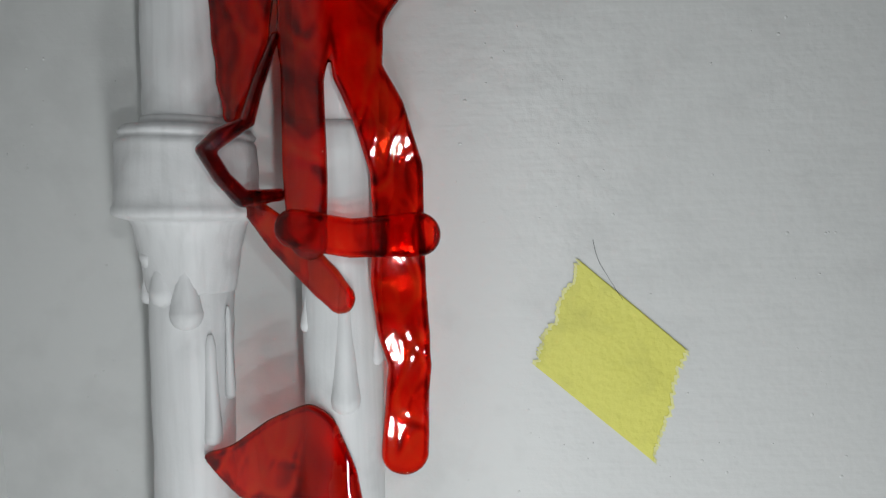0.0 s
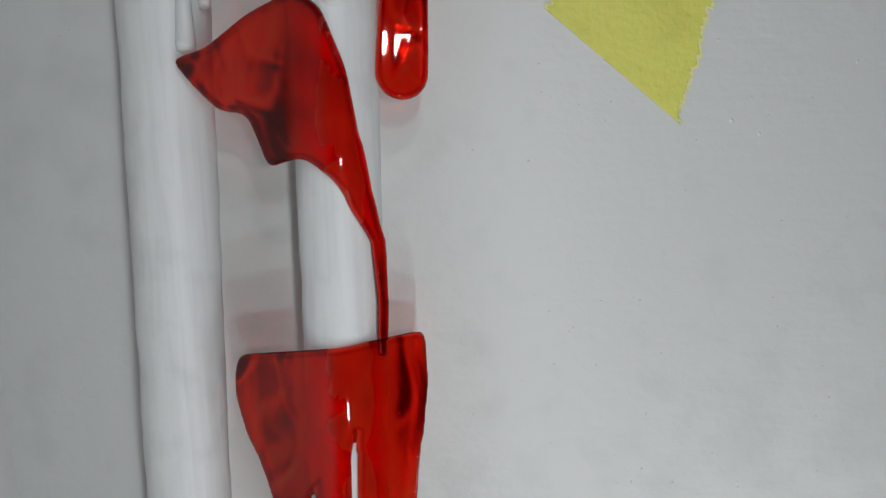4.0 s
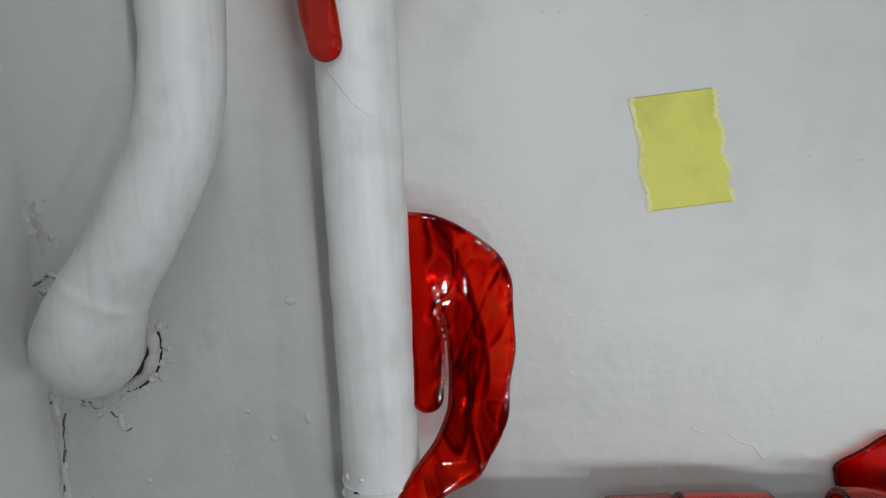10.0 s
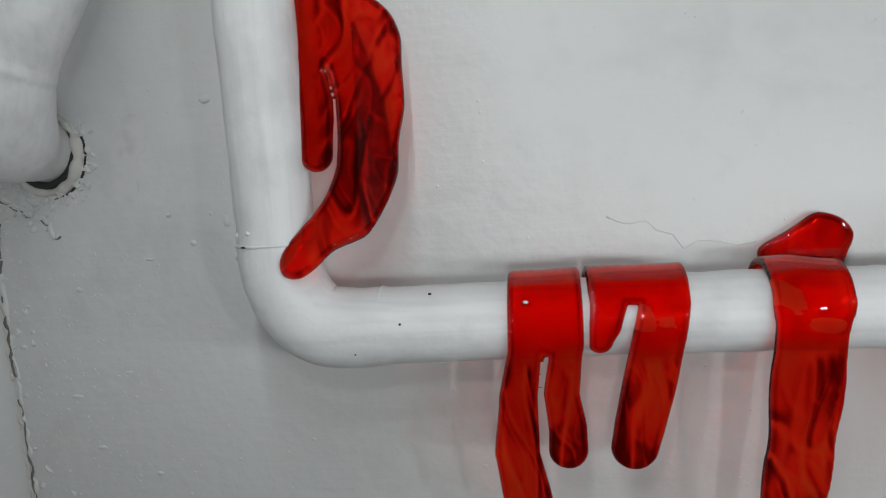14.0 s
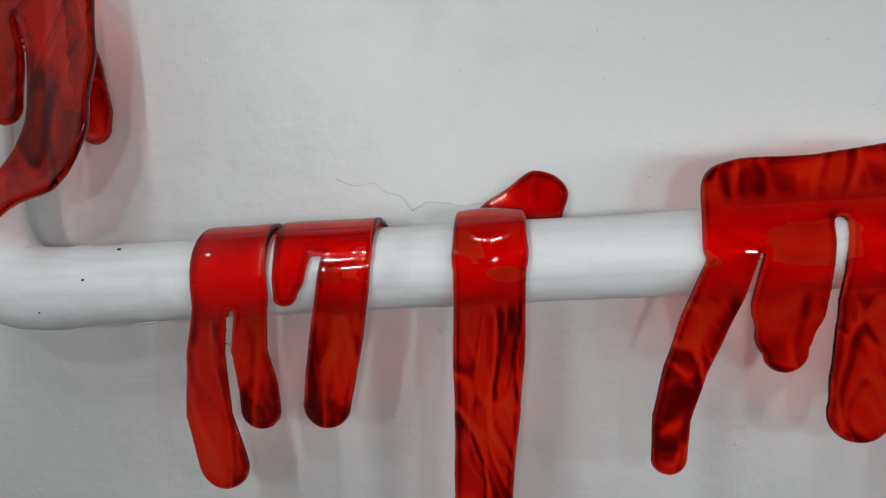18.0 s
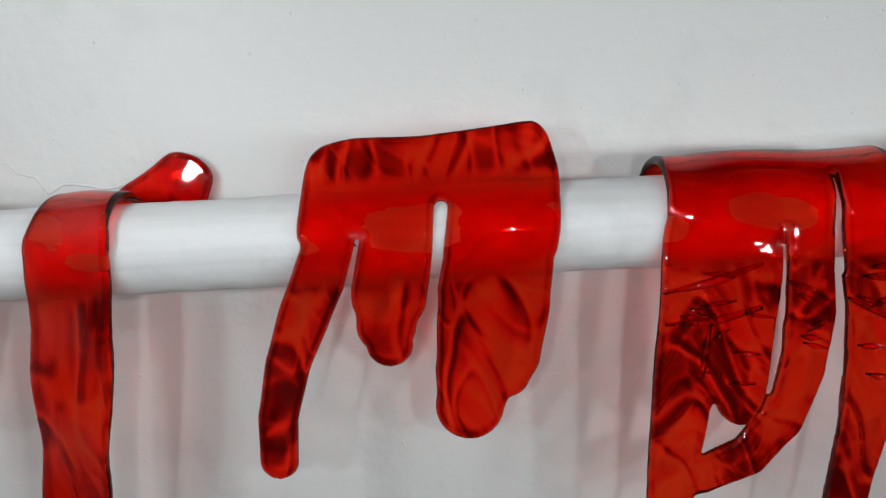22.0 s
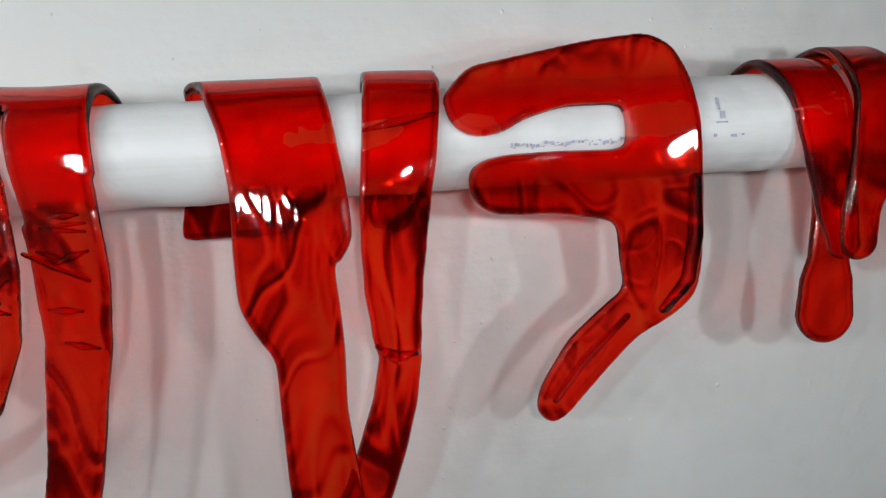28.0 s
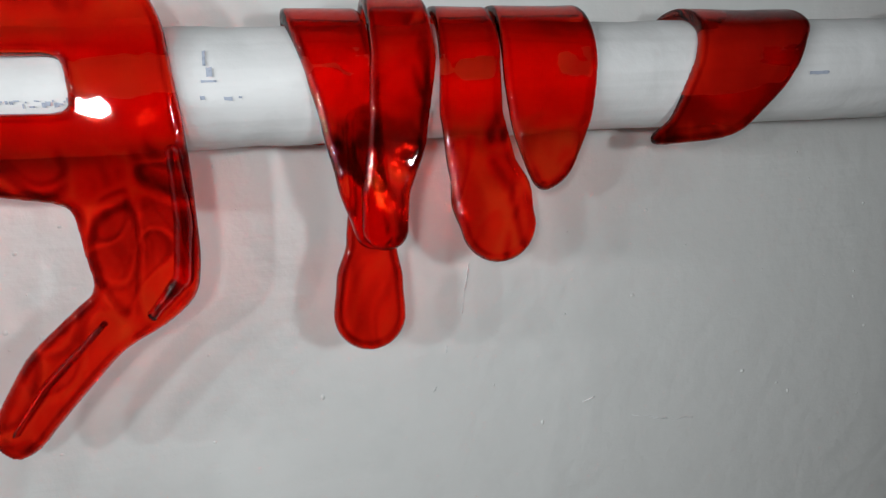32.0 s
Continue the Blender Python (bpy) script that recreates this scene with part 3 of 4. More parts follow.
sheet("tail", plane(-0.3), polys=[([(13.89, 1.46), (14.84, 1.98), (15.54, 2.51), (16.26, 2.30), (16.67, 1.78), (16.35, 0.98), (16.2, 0), (14.2, 0), (14.0, 0.9)], 0.0)], thick=0.2, wrinkle=0.03, wave=0.01, flow=0.4, parent=g, seed=13)

h = drip("wide translucent red acrylic drip with three fingers and an upright flap")
sheet("sheet", over_pipe(0.05, 25), polys=[([(19.42, 0.0), (19.6, 1.75), (19.72, 2.15), (20.0, 2.42), (20.74, 2.6), (21.5, 2.55), (22.3, 2.5), (23.9, 2.72), (25.1, 2.84), (25.38, 2.5), (25.56, 1.5), (25.45, 0.0), (25.3, -0.7), (22.8, -0.34), (20.05, -0.33)], 0.0)],
    strokes=[[(20.1, -0.33, 0.63), (19.5, -1.6, 0.6), (19.0, -2.8, 0.53), (18.65, -4.1, 0.48), (18.58, -5.2, 0.46)], [(21.6, -0.45, 0.9), (21.45, -1.3, 0.88), (21.35, -2.0, 0.7), (21.4, -2.45, 0.55)],
        [(23.85, -0.48, 1.25), (23.65, -1.9, 1.12), (23.4, -3.2, 0.98), (23.2, -4.05, 0.82)], [(24.55, -0.64, 0.72), (24.5, -1.7, 0.66), (24.3, -2.9, 0.6), (24.1, -3.35, 0.55)]],
    cuts=[[(22.75, 0.70, 0.15), (22.62, -0.44, 0.12), (22.5, -1.07, 0.1)], [(20.82, 0.0, 0.04), (20.45, -1.3, 0.08)]], melt=0.08, wave=0.05, parent=h, seed=14)

i = drip("wide translucent red acrylic drip with a looped strand and long tails")
sheet("sheet", over_pipe(0.04, puff=0.28), polys=[([(28.05, 4.0), (33.2, 4.0), (33.42, -0.1), (33.45, -0.54), (27.85, -0.53)], 0.0), ([(27.85, 0.2), (30.5, 0.2), (30.5, -1.04), (30.4, -2.66), (30.2, -4.3), (29.75, -5.0), (29.2, -4.75), (28.95, -4.2), (28.7, -5.5), (28.4, -7.3), (27.3, -7.2), (27.42, -5.5), (27.6, -2.5)], 0.0)],
    strokes=[[(31.1, -0.33, 0.57), (31.2, -2.2, 0.58), (31.05, -3.6, 0.56), (30.6, -4.8, 0.54), (29.8, -5.65, 0.5), (28.7, -6.1, 0.48), (27.9, -6.2, 0.46)],
        [(32.6, -0.54, 0.78), (32.75, -2.3, 0.72), (32.7, -3.8, 0.66), (32.5, -5.3, 0.6), (32.3, -6.5, 0.56), (32.1, -7.5, 0.54), (31.96, -9.7, 0.5)]],
    cuts=[[(31.75, 0.85, 0.04), (31.75, -0.23, 0.09), (31.88, -1.25, 0.1)], [(30.55, -0.2, 0.03), (30.55, -1.66, 0.04), (30.5, -3.1, 0.08), (30.3, -4.1, 0.06)]], melt=0.08, wave=0.07, wrinkle=0.5, fold=(0.4, 0.8), flow=1.35, grain=0.8, parent=i, seed=15)
# folds and crumples carry paler dye, painting in the creases' bright reflections
for way in ([(27.75, -1.55, 0.05), (28.9, -1.35, 0.11), (29.95, -1.0, 0.06)], [(27.8, -2.3, 0.05), (28.9, -2.28, 0.1), (29.95, -2.02, 0.07)], [(30.6, -1.45, 0.05), (31.1, -1.62, 0.06), (31.5, -1.9, 0.05)], [(31.98, -1.9, 0.05), (32.5, -2.2, 0.06), (33.12, -2.5, 0.05)], [(28.8, -2.35, 0.05), (28.7, -3.0, 0.09), (28.62, -3.6, 0.05)]):
    sheet("fold", over_pipe(0.04, rho=1.39), strokes=[way], thick=0.2, step=0.03, wrinkle=0.0, wave=0.02, deep=-0.3, parent=i, seed=40 + len(i.children))
fold_rng = np.random.RandomState(77)
for x0, x1, low, high, count in ((27.8, 30.3, -4.0, -1.1, 9), (30.75, 31.6, -3.6, -1.0, 4), (32.15, 33.2, -5.0, -1.2, 7)):
    for _ in range(count):
        x, z, w = fold_rng.uniform(x0, x1 - 0.5), fold_rng.uniform(low, high), fold_rng.uniform(0.35, 0.9)
        w, rise = min(w, x1 - x), fold_rng.uniform(-0.22, 0.3)
        sheet("crumple", over_pipe(0.04, rho=1.33), strokes=[[(x, z, 0.03), (x + 0.5 * w, z + 0.6 * rise, fold_rng.uniform(0.05, 0.09)), (x + w, z + rise, 0.03)]], thick=0.14, step=0.03, wrinkle=0.0, wave=0.0, flow=0.2, deep=-0.4, parent=i, seed=60)

j = drip("slanted translucent red acrylic band with a long tail over the pipe")
sheet("sheet", over_pipe(-0.03, puff=0.16), polys=[([(34.07, 5.80), (36.84, 5.80), (37.78, 1.98), (38.11, 0.48), (38.31, -0.97), (38.38, -2.01), (38.11, -2.47), (37.94, -2.55), (38.00, -3.25), (38.05, -4.31), (38.00, -5.51), (38.10, -6.48), (38.24, -7.72), (38.50, -9.00), (38.48, -10.26), (37.04, -10.25), (36.87, -8.79), (36.70, -7.29), (36.65, -5.84), (36.62, -4.41), (36.30, -3.98), (35.96, -3.31), (35.93, -2.17), (35.96, -0.94), (35.82, 0.25), (35.34, 1.46), (34.82, 1.98)], 0.0)], wave=0.0, wrinkle=0.0, parent=j, seed=16, tail=-1.3)

k = drip("narrow kinked translucent red acrylic strip over the pipe")
sheet("sheet", over_pipe(0.03, puff=0.18), strokes=[[(39.2, 5.2, 0.72), (39.60, 1.23, 0.82), (39.45, -0.23, 0.79), (39.30, -1.25, 0.75), (39.20, -2.18, 0.70), (39.13, -3.11, 0.63), (39.13, -4.06, 0.54), (39.17, -4.65, 0.46), (38.99, -5.60, 0.48), (38.68, -6.55, 0.51), (38.32, -7.48, 0.53), (37.84, -8.42, 0.54), (37.35, -9.73, 0.51)]], wave=0.06, wrinkle=0.12, parent=k, seed=17, tail=-1.3)
# paler dye paints a glint on the kink and a bright patch above
sheet("fold", over_pipe(0.03, rho=1.36), strokes=[[(38.7, -4.36, 0.06), (39.1, -4.62, 0.14), (39.52, -4.55, 0.07)]], thick=0.25, step=0.03, wrinkle=0.0, wave=0.02, deep=-0.35, parent=k, seed=50)
sheet("fold", over_pipe(0.03, rho=1.36), strokes=[[(38.75, 0.15, 0.05), (39.5, 0.3, 0.1), (40.2, 0.42, 0.05)]], thick=0.18, step=0.03, wrinkle=0.0, wave=0.02, deep=-0.35, parent=k, seed=51)

l = drip("translucent red acrylic hook with two open arms across the pipe")
sheet("sheet", over_pipe(0.1, 12), polys=[([(40.48, 0.89), (40.99, 1.43), (41.82, 1.57), (43.64, 1.90), (44.99, 2.03), (45.55, 1.72), (45.86, 0.98), (46.02, -0.47), (46.07, -1.68), (46.06, -3.16), (45.93, -3.85), (45.4, -4.3), (44.55, -4.72), (43.5, -5.78), (42.85, -6.5), (42.45, -6.62), (42.15, -6.26), (42.27, -5.71), (42.95, -4.65), (43.87, -3.87), (44.25, -3.59), (44.14, -2.91), (44.08, -2.07),
    (42.85, -1.84), (41.39, -1.77), (40.93, -1.48), (40.82, -0.88), (41.10, -0.60), (41.70, -0.49), (42.92, -0.48), (44.31, -0.52), (44.26, 0.43), (42.96, 0.44), (42.11, 0.22), (41.61, -0.06), (41.01, -0.12), (40.56, 0.13), (40.41, 0.64)], 0.0)], thick=0.26, wrinkle=0.03, wave=0.01, flow=0.9, grain=0.6, parent=l, seed=18, tail=-2.1)
# doubled strips added to darken the hook's edges, as thick rims refract dark
sheet("folded_edge", over_pipe(0.1, 12, rho=1.3), strokes=[[(45.82, -1.25, 0.13), (45.85, -2.5, 0.17), (45.72, -3.5, 0.17), (45.15, -4.12, 0.12)]], thick=0.5, step=0.035, wrinkle=0.0, parent=l, seed=52)
sheet("folded_edge", over_pipe(0.1, 12, rho=1.3), strokes=[[(44.3, -4.2, 0.06), (43.25, -5.2, 0.1), (42.6, -6.05, 0.07)]], thick=0.5, step=0.035, wrinkle=0.0, parent=l, seed=53)

m = drip("layered translucent red acrylic drip with a paddle-shaped tip")
sheet("inner_strip", over_pipe(0.0, puff=0.08), strokes=[[(48.45, 4.2, 0.72), (48.55, 1.4, 0.74), (48.85, 0.1, 0.66), (48.95, -0.9, 0.56), (49.05, -2.0, 0.46), (49.2, -2.9, 0.36)]], wrinkle=0.12, parent=m, seed=19)
sheet("outer_strip", over_pipe(0.02, rho=1.52), strokes=[[(49.9, 4.6, 0.56), (49.95, 0.2, 0.60), (49.75, -1.2, 0.54), (49.45, -2.2, 0.45), (49.4, -2.85, 0.43)]], wrinkle=0.12, parent=m, seed=24)
sheet("paddle", plane(-2.75), strokes=[[(49.2, -0.9, 0.36), (49.2, -2.18, 0.40), (49.17, -3.15, 0.49), (49.08, -3.9, 0.65), (49.03, -4.55, 0.70)]], wrinkle=0.03, wave=0.01, flow=0.25, parent=m, seed=20)

n = drip("two-lobed translucent red acrylic drip wrapped over the pipe")
sheet("right_lobe", over_pipe(0.0, puff=0.12), polys=[([(51.9, 4.20), (53.83, 4.20), (53.88, 0.85), (53.86, -0.14), (53.7, -1.02), (53.19, -2.11), (52.7, -2.42), (52.4, -2.3), (52.02, -1.2), (51.9, -0.2)], 0.0)], wrinkle=0.05, parent=n, seed=21)
sheet("left_lobe", over_pipe(-0.02, puff=0.1), polys=[([(50.68, 4.20), (51.88, 4.20), (51.88, 0.0), (50.68, 0.0)], 0.0)], strokes=[[(51.27, 0.14, 0.6), (51.22, -0.81, 0.62), (51.36, -1.78, 0.68), (51.52, -2.44, 0.82), (51.62, -2.95, 0.76)]], melt=0.05, wrinkle=0.06, parent=n, seed=26)

o = drip("slanted translucent red acrylic curl wrapped round the pipe")
sheet("sheet", over_pipe(0.25), polys=[([(55.93, 4.50), (59.09, 4.50), (59.05, 0.78), (58.73, 0.35), (58.31, -0.49), (57.38, -1.40), (56.82, -1.56), (55.22, -1.62), (55.17, -1.36), (55.63, -1.10), (55.98, -0.19), (56.30, 0.82)], 0.0)], deep=0.22, parent=o, seed=22, tail=-0.6)
p = drip("translucent red acrylic curl at the back of the pipe")
sheet("sheet", over_pipe(0.0), polys=[([(61.09, 4.80), (63.73, 4.80), (64.79, 0.50), (63.52, 0.50)], 0.0)], parent=p, seed=23)


# ---- masking tape ----
def tape(corners, seed, wavy, label):
    """A torn strip of tape lying on the wall, with ragged short edges."""
    rng = np.random.RandomState(seed)
    p00, p10, p11, p01 = (np.array(q, float) for q in corners)
    nu, nv = 40, 70
    base = np.arange(nv + 1)
    tear0, tear1 = (0.6 * rng.uniform(-1, 1, nv + 1) + wavy * np.sin(base * rng.uniform(0.15, 0.3) + k) for k in (0, 2))
    verts, faces = [], []
    for layer in (0, 1):
        for r in range(nv + 1):
            for q in range(nu + 1):
                u, v = q / nu, r / nv
                u2 = u + 0.03 * (tear0[r] * (1 - u) ** 8 + tear1[r] * u**8)
                xz = (p00 * (1 - u2) + p10 * u2) * (1 - v) + (p01 * (1 - u2) + p11 * u2) * v
                lift = 0.02 + 0.02 * noise.noise(Vector((xz[0], xz[1], seed))) + 0.06 * max(0, v - 0.85) + 0.05 * max(0, u - 0.9)
                verts.append((xz[0] * CM, -(lift + 0.015 * layer) * CM, xz[1] * CM))
    k = (nu + 1) * (nv + 1)
    for r in range(nv):
        for q in range(nu):
            f = (r * (nu + 1) + q, r * (nu + 1) + q + 1, (r + 1) * (nu + 1) + q + 1, (r + 1) * (nu + 1) + q)
            faces += [tuple(x + k for x in f), f[::-1]]
    ring = [q for q in range(nu + 1)] + [r * (nu + 1) + nu for r in range(1, nv + 1)] + [nv * (nu + 1) + q for q in range(nu - 1, -1, -1)] + [r * (nu + 1) for r in range(nv - 1, 0, -1)]
    for x, y in zip(ring, ring[1:] + ring[:1]):
        faces.append((x, x + k, y + k, y)[::-1])
    ob = tagged(mesh_object("masking_tape", verts, faces, TAPE), label, "tape", "pieces of masking tape")
    # the torn ends fray into pale paper fibres
    for side, out in ((0, -1), (nu, 1)):
        fv, ff = [], []
        for r in range(nv + 1):
            a, b = np.array(verts[k + r * (nu + 1) + side]), np.array(verts[k + r * (nu + 1) + side - out])
            way = (a - b) / np.linalg.norm(a - b)
            tip = a + way * rng.uniform(0.0002, 0.0011)
            root = a - way * 0.0006
            for q, y in ((root, -0.0001), (tip, -0.00002), (root, 0.0), (tip, 0.00004)):
                fv.append((q[0], q[1] + y, q[2]))
        for r in range(nv):
            i, j = 4 * r, 4 * r + 4
            ff += [(i, i + 1, j + 1, j), (i + 1, i + 3, j + 3, j + 1), (i + 3, i + 2, j + 2, j + 3), (i + 2, i, j, j + 2)]
        mesh_object("torn_edge", fv, ff, FRAY, ob, "pale frayed torn end", smooth=False)
    return ob


tape([(5.72, 32.57), (9.63, 29.31), (10.54, 33.08), (7.17, 35.93)], 3, 0.4, "torn piece of yellow masking tape stuck askew on the wall")
tape([(8.30, 9.69), (10.8, 9.9), (10.15, 13.32), (7.78, 13.15)], 5, 0.7, "torn square of yellow masking tape stuck on the wall")

# ---- paint drips, joints and marks on the pipes ----
def weld(parent, centre, axis, radius, r=0.055):
    """A raised paint-covered seam round a pipe."""
    ax = Vector(axis).normalized()
    u = ax.orthogonal().normalized()
    w = ax.cross(u)
    ringn = []
    for t in np.linspace(0, 2 * math.pi, 49):
        p = Vector(centre) + (u * math.cos(t) + w * math.sin(t)) * radius
        ringn.append((*p, r))
    tube("seam", ringn, PIPE, parent, sides=8, gap=0.1, lump=0.03)


weld(main_pipe, (0.0, Y, 2.62), (0, 0, 1), 1.12)
weld(main_pipe, (2.9, -2.67, 0), (1, 0.03, 0), 1.11)

def paint_drip(parent, xc, x, top, low, r, radius=1.2):
    """A run of old paint on an upright pipe whose axis is at xc."""
    def y(z):
        return float(axis_v(z)) - math.sqrt(max(radius**2 - (x - xc) ** 2, 0.02)) + r * 0.5
    r = r * 1.35
    tube("paint_drip", [(x, y(top), top, r * 0.2), (x, y(top - 0.4), top - 0.4, r * 0.5), (x, y((top + low) / 2), (top + low) / 2, r * 0.65), (x, y(low + r), low + r, r), (x, y(low + 0.3 * r), low + 0.3 * r, r * 0.75), (x, y(low), low, r * 0.2)], PIPE, parent, sides=14, gap=0.1, lump=0.02)


for x, top, low, r in ((-4.75, 37.3, 35.1, 0.3), (-4.15, 37.3, 34.45, 0.34), (-5.1, 37.2, 36.1, 0.3), (-5.45, 36.4, 35.1, 0.16), (-3.6, 34.3, 31.1, 0.2), (-3.25, 35.0, 32.3, 0.12)):
    paint_drip(side_pipe, -4.4, x, top, low, r, 1.23)
for x, top, low, r in ((0.22, 36.4, 32.05, 0.33), (1.02, 34.6, 33.3, 0.16), (-0.9, 35.4, 34.3, 0.14)):
    paint_drip(main_pipe, 0.0, x, top, low, r, 1.14)
for x, y, z, sx, sz in ((2.35, -3.62, -0.55, 0.07, 0.06), (4.6, -2.62, -1.1, 0.3, 0.09), (-0.4, -3.84, 3.0, 0.08, 0.07), (-0.85, -3.5, 2.9, 0.09, 0.12), (-1.0, -3.3, 2.3, 0.12, 0.14), (0.9, -3.45, 1.3, 0.2, 0.3), (7.0, -3.45, 0.75, 0.1, 0.06)):
    blob("paint_bump", (x, y, z), (sx, 0.1, sz), PIPE, main_pipe if x > -2 else side_pipe, seed=x)


def mark(x0, x1, z0, z1, parent):
    """A pencil smudge on the face of the level pipe."""
    v = []
    for x in np.linspace(x0, x1, 6):
        for z in np.linspace(z0, z1, 4):
            r = PIPE_R + 0.0006 * x + 0.03
            v.append((x * CM, (axis_h(x) - math.sqrt(r * r - z * z)) * CM, (z + 0.02 * noise.noise(Vector((x * 9, z * 9, 3)))) * CM))
    f = [(i * 4 + j, i * 4 + j + 1, i * 4 + j + 5, i * 4 + j + 4) for i in range(5) for j in range(3)]
    return mesh_object("pencil_mark", v, f, PENCIL, parent, "grey pencil smudge")


for x, y, z, sx, sz in ((2.3, -3.72, -0.5, 0.05, 0.045), (-0.55, -3.86, 2.62, 0.1, 0.03), (4.4, -3.25, 1.02, 0.05, 0.03), (3.6, -3.7, 0.3, 0.03, 0.03)):
    blob("paint_chip", (x, y, z), (sx, 0.06, sz), DARK, main_pipe, "dark chip in the paint", seed=x)
scratch = [(-0.62, 13.9), (-0.3, 13.55), (0.05, 13.05), (0.4, 12.75), (0.72, 12.6)]
tube("scratch", [(x, float(axis_v(z)) - math.sqrt(1.1**2 - x * x) - 0.005, z, 0.03) for x, z in scratch], PIPE, main_pipe, sides=8, gap=0.1, lump=0.015)
rng = random.Random(4)
x = 41.8
while x < 44.6:
    w = rng.uniform(0.02, 0.09)
    h = rng.uniform(0.008, 0.04)
    z = -0.33 + rng.uniform(-0.05, 0.05)
    mark(x, x + w, z - h, z + h, main_pipe)
    x += w * rng.uniform(0.2, 1.1) + rng.uniform(0.0, 0.04)
for x, w, z, h in ((46.45, 0.05, 0.35, 0.14), (46.5, 0.1, 0.1, 0.08), (46.4, 0.26, -0.06, 0.02), (46.35, 0.08, -0.33, 0.03), (46.75, 0.14, -0.36, 0.03), (47.0, 0.06, -0.34, 0.02), (58.9, 0.5, -0.25, 0.03)):
    mark(x, x + w, z - h, z + h, main_pipe)

# ---- wall: corner crack, plaster round the pipe's hole, ridges and specks ----
def ragged(name, way, r, mat, wob=0.08, lump=0.01, depth=-0.02):
    """A broken line along the wall through (x, z), in centimetres."""
    pts = []
    for (ax, az), (bx, bz) in zip(way, way[1:]):
        n = max(2, int(math.hypot(bx - ax, bz - az) / 0.16))
        for k in range(n):
            x, z = ax + (bx - ax) * k / n, az + (bz - az) * k / n
            dx, dz = noise.noise(Vector((x * 2.1, 0, z * 2.1))), noise.noise(Vector((x * 5, 7, z * 5)))
            pts.append((x + wob * (dx + dz * 0.6), depth, z + wob * (dz - dx * 0.5), r * (0.55 + 1.6 * abs(noise.noise(Vector((x, 3, z * 1.7)))))))
    return tagged(tube(name, pts, mat, sides=8, gap=0.12, lump=lump), kind="structure")


# the crack runs down the corner in broken lengths, wide where the filler has dropped out
for way, r in (([(-11.7, 3.5), (-11.76, 2.7), (-11.9, 2.0)], 0.035), ([(-11.88, 2.1), (-11.98, 1.2), (-12.0, 0.1), (-12.06, -1.2), (-12.08, -2.5)], 0.06), ([(-12.06, -3.2), (-11.95, -4.0), (-12.02, -4.6), (-12.0, -6.0), (-12.08, -8.5), (-12.1, -14)], 0.05)):
    ragged("corner_crack", way, r, CRACK, 0.12, 0.03)
    ragged("crack_lip", [(x - 0.16, z - 0.1) for x, z in way], 0.09, PLASTER, 0.14, 0.06, 0.0)
for way in ([(-12.1, 8.05), (-11.6, 8.3), (-11.1, 8.2), (-10.75, 8.45)], [(-12.1, 5.2), (-11.7, 4.85), (-11.35, 5.4), (-11.1, 5.85)], [(-12.1, 3.8), (-11.6, 4.3), (-11.1, 4.0), (-10.6, 3.75), (-10.1, 3.5)], [(-10.1, 3.5), (-9.7, 3.2), (-9.5, 2.8), (-9.2, 2.95)]):
    ragged("flake_edge", way, 0.03, CRACK, 0.16)
    ragged("flake_lip", [(x + 0.02, z + 0.1) for x, z in way], 0.08, WALL, 0.16, 0.05, 0.0)
# solid dark tubes paint the shade of the open gaps round the pipe
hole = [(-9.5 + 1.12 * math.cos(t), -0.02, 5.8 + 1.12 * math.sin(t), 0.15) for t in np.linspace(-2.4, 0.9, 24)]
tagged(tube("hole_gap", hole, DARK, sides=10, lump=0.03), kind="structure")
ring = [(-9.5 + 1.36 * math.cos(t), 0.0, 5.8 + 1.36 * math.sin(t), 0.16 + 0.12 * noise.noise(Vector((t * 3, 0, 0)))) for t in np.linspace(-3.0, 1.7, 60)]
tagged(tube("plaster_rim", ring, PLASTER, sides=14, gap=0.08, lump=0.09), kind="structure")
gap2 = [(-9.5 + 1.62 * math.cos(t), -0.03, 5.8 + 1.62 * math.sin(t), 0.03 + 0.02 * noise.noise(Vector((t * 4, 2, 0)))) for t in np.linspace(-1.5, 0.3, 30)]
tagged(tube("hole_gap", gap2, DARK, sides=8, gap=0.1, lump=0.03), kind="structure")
lip = [(-11.98 + 0.16 * noise.noise(Vector((0, 0, z * 1.7))) + 0.1 * noise.noise(Vector((0, 3, z * 5))), 0.03, z, 0.1 + 0.06 * noise.noise(Vector((2, 0, z * 2)))) for z in np.linspace(4.2, -14, 110)]
tagged(tube("plaster_lip", lip, WALL, sides=8, lump=0.1), kind="structure")


def patch(name, outline, mat, seed, label=""):
    """A thin ragged layer of old paint on the wall, in centimetres."""
    edge = []
    for (ax, az), (bx, bz) in zip(outline, outline[1:] + outline[:1]):
        for k in range(14):
            x, z = ax + (bx - ax) * k / 14, az + (bz - az) * k / 14
            edge.append((x + 0.16 * noise.noise(Vector((x * 3, z * 3, seed))), z + 0.16 * noise.noise(Vector((x * 3, seed, z * 3)))))
    n = len(edge)
    v = [(x * CM, y * CM, z * CM) for y in (-0.022, 0.05) for x, z in edge]
    f = [tuple(range(n))] + [(i, i + n, (i + 1) % n + n, (i + 1) % n) for i in range(n)]
    return tagged(mesh_object(name, v, f, mat, smooth=False), kind="structure")


patch("old_paint_patch", [(-6.9, 6.9), (-5.64, 6.85), (-5.6, 5.9), (-5.95, 5.1), (-6.3, 3.9), (-7.05, 4.3)], PATCH, 3)
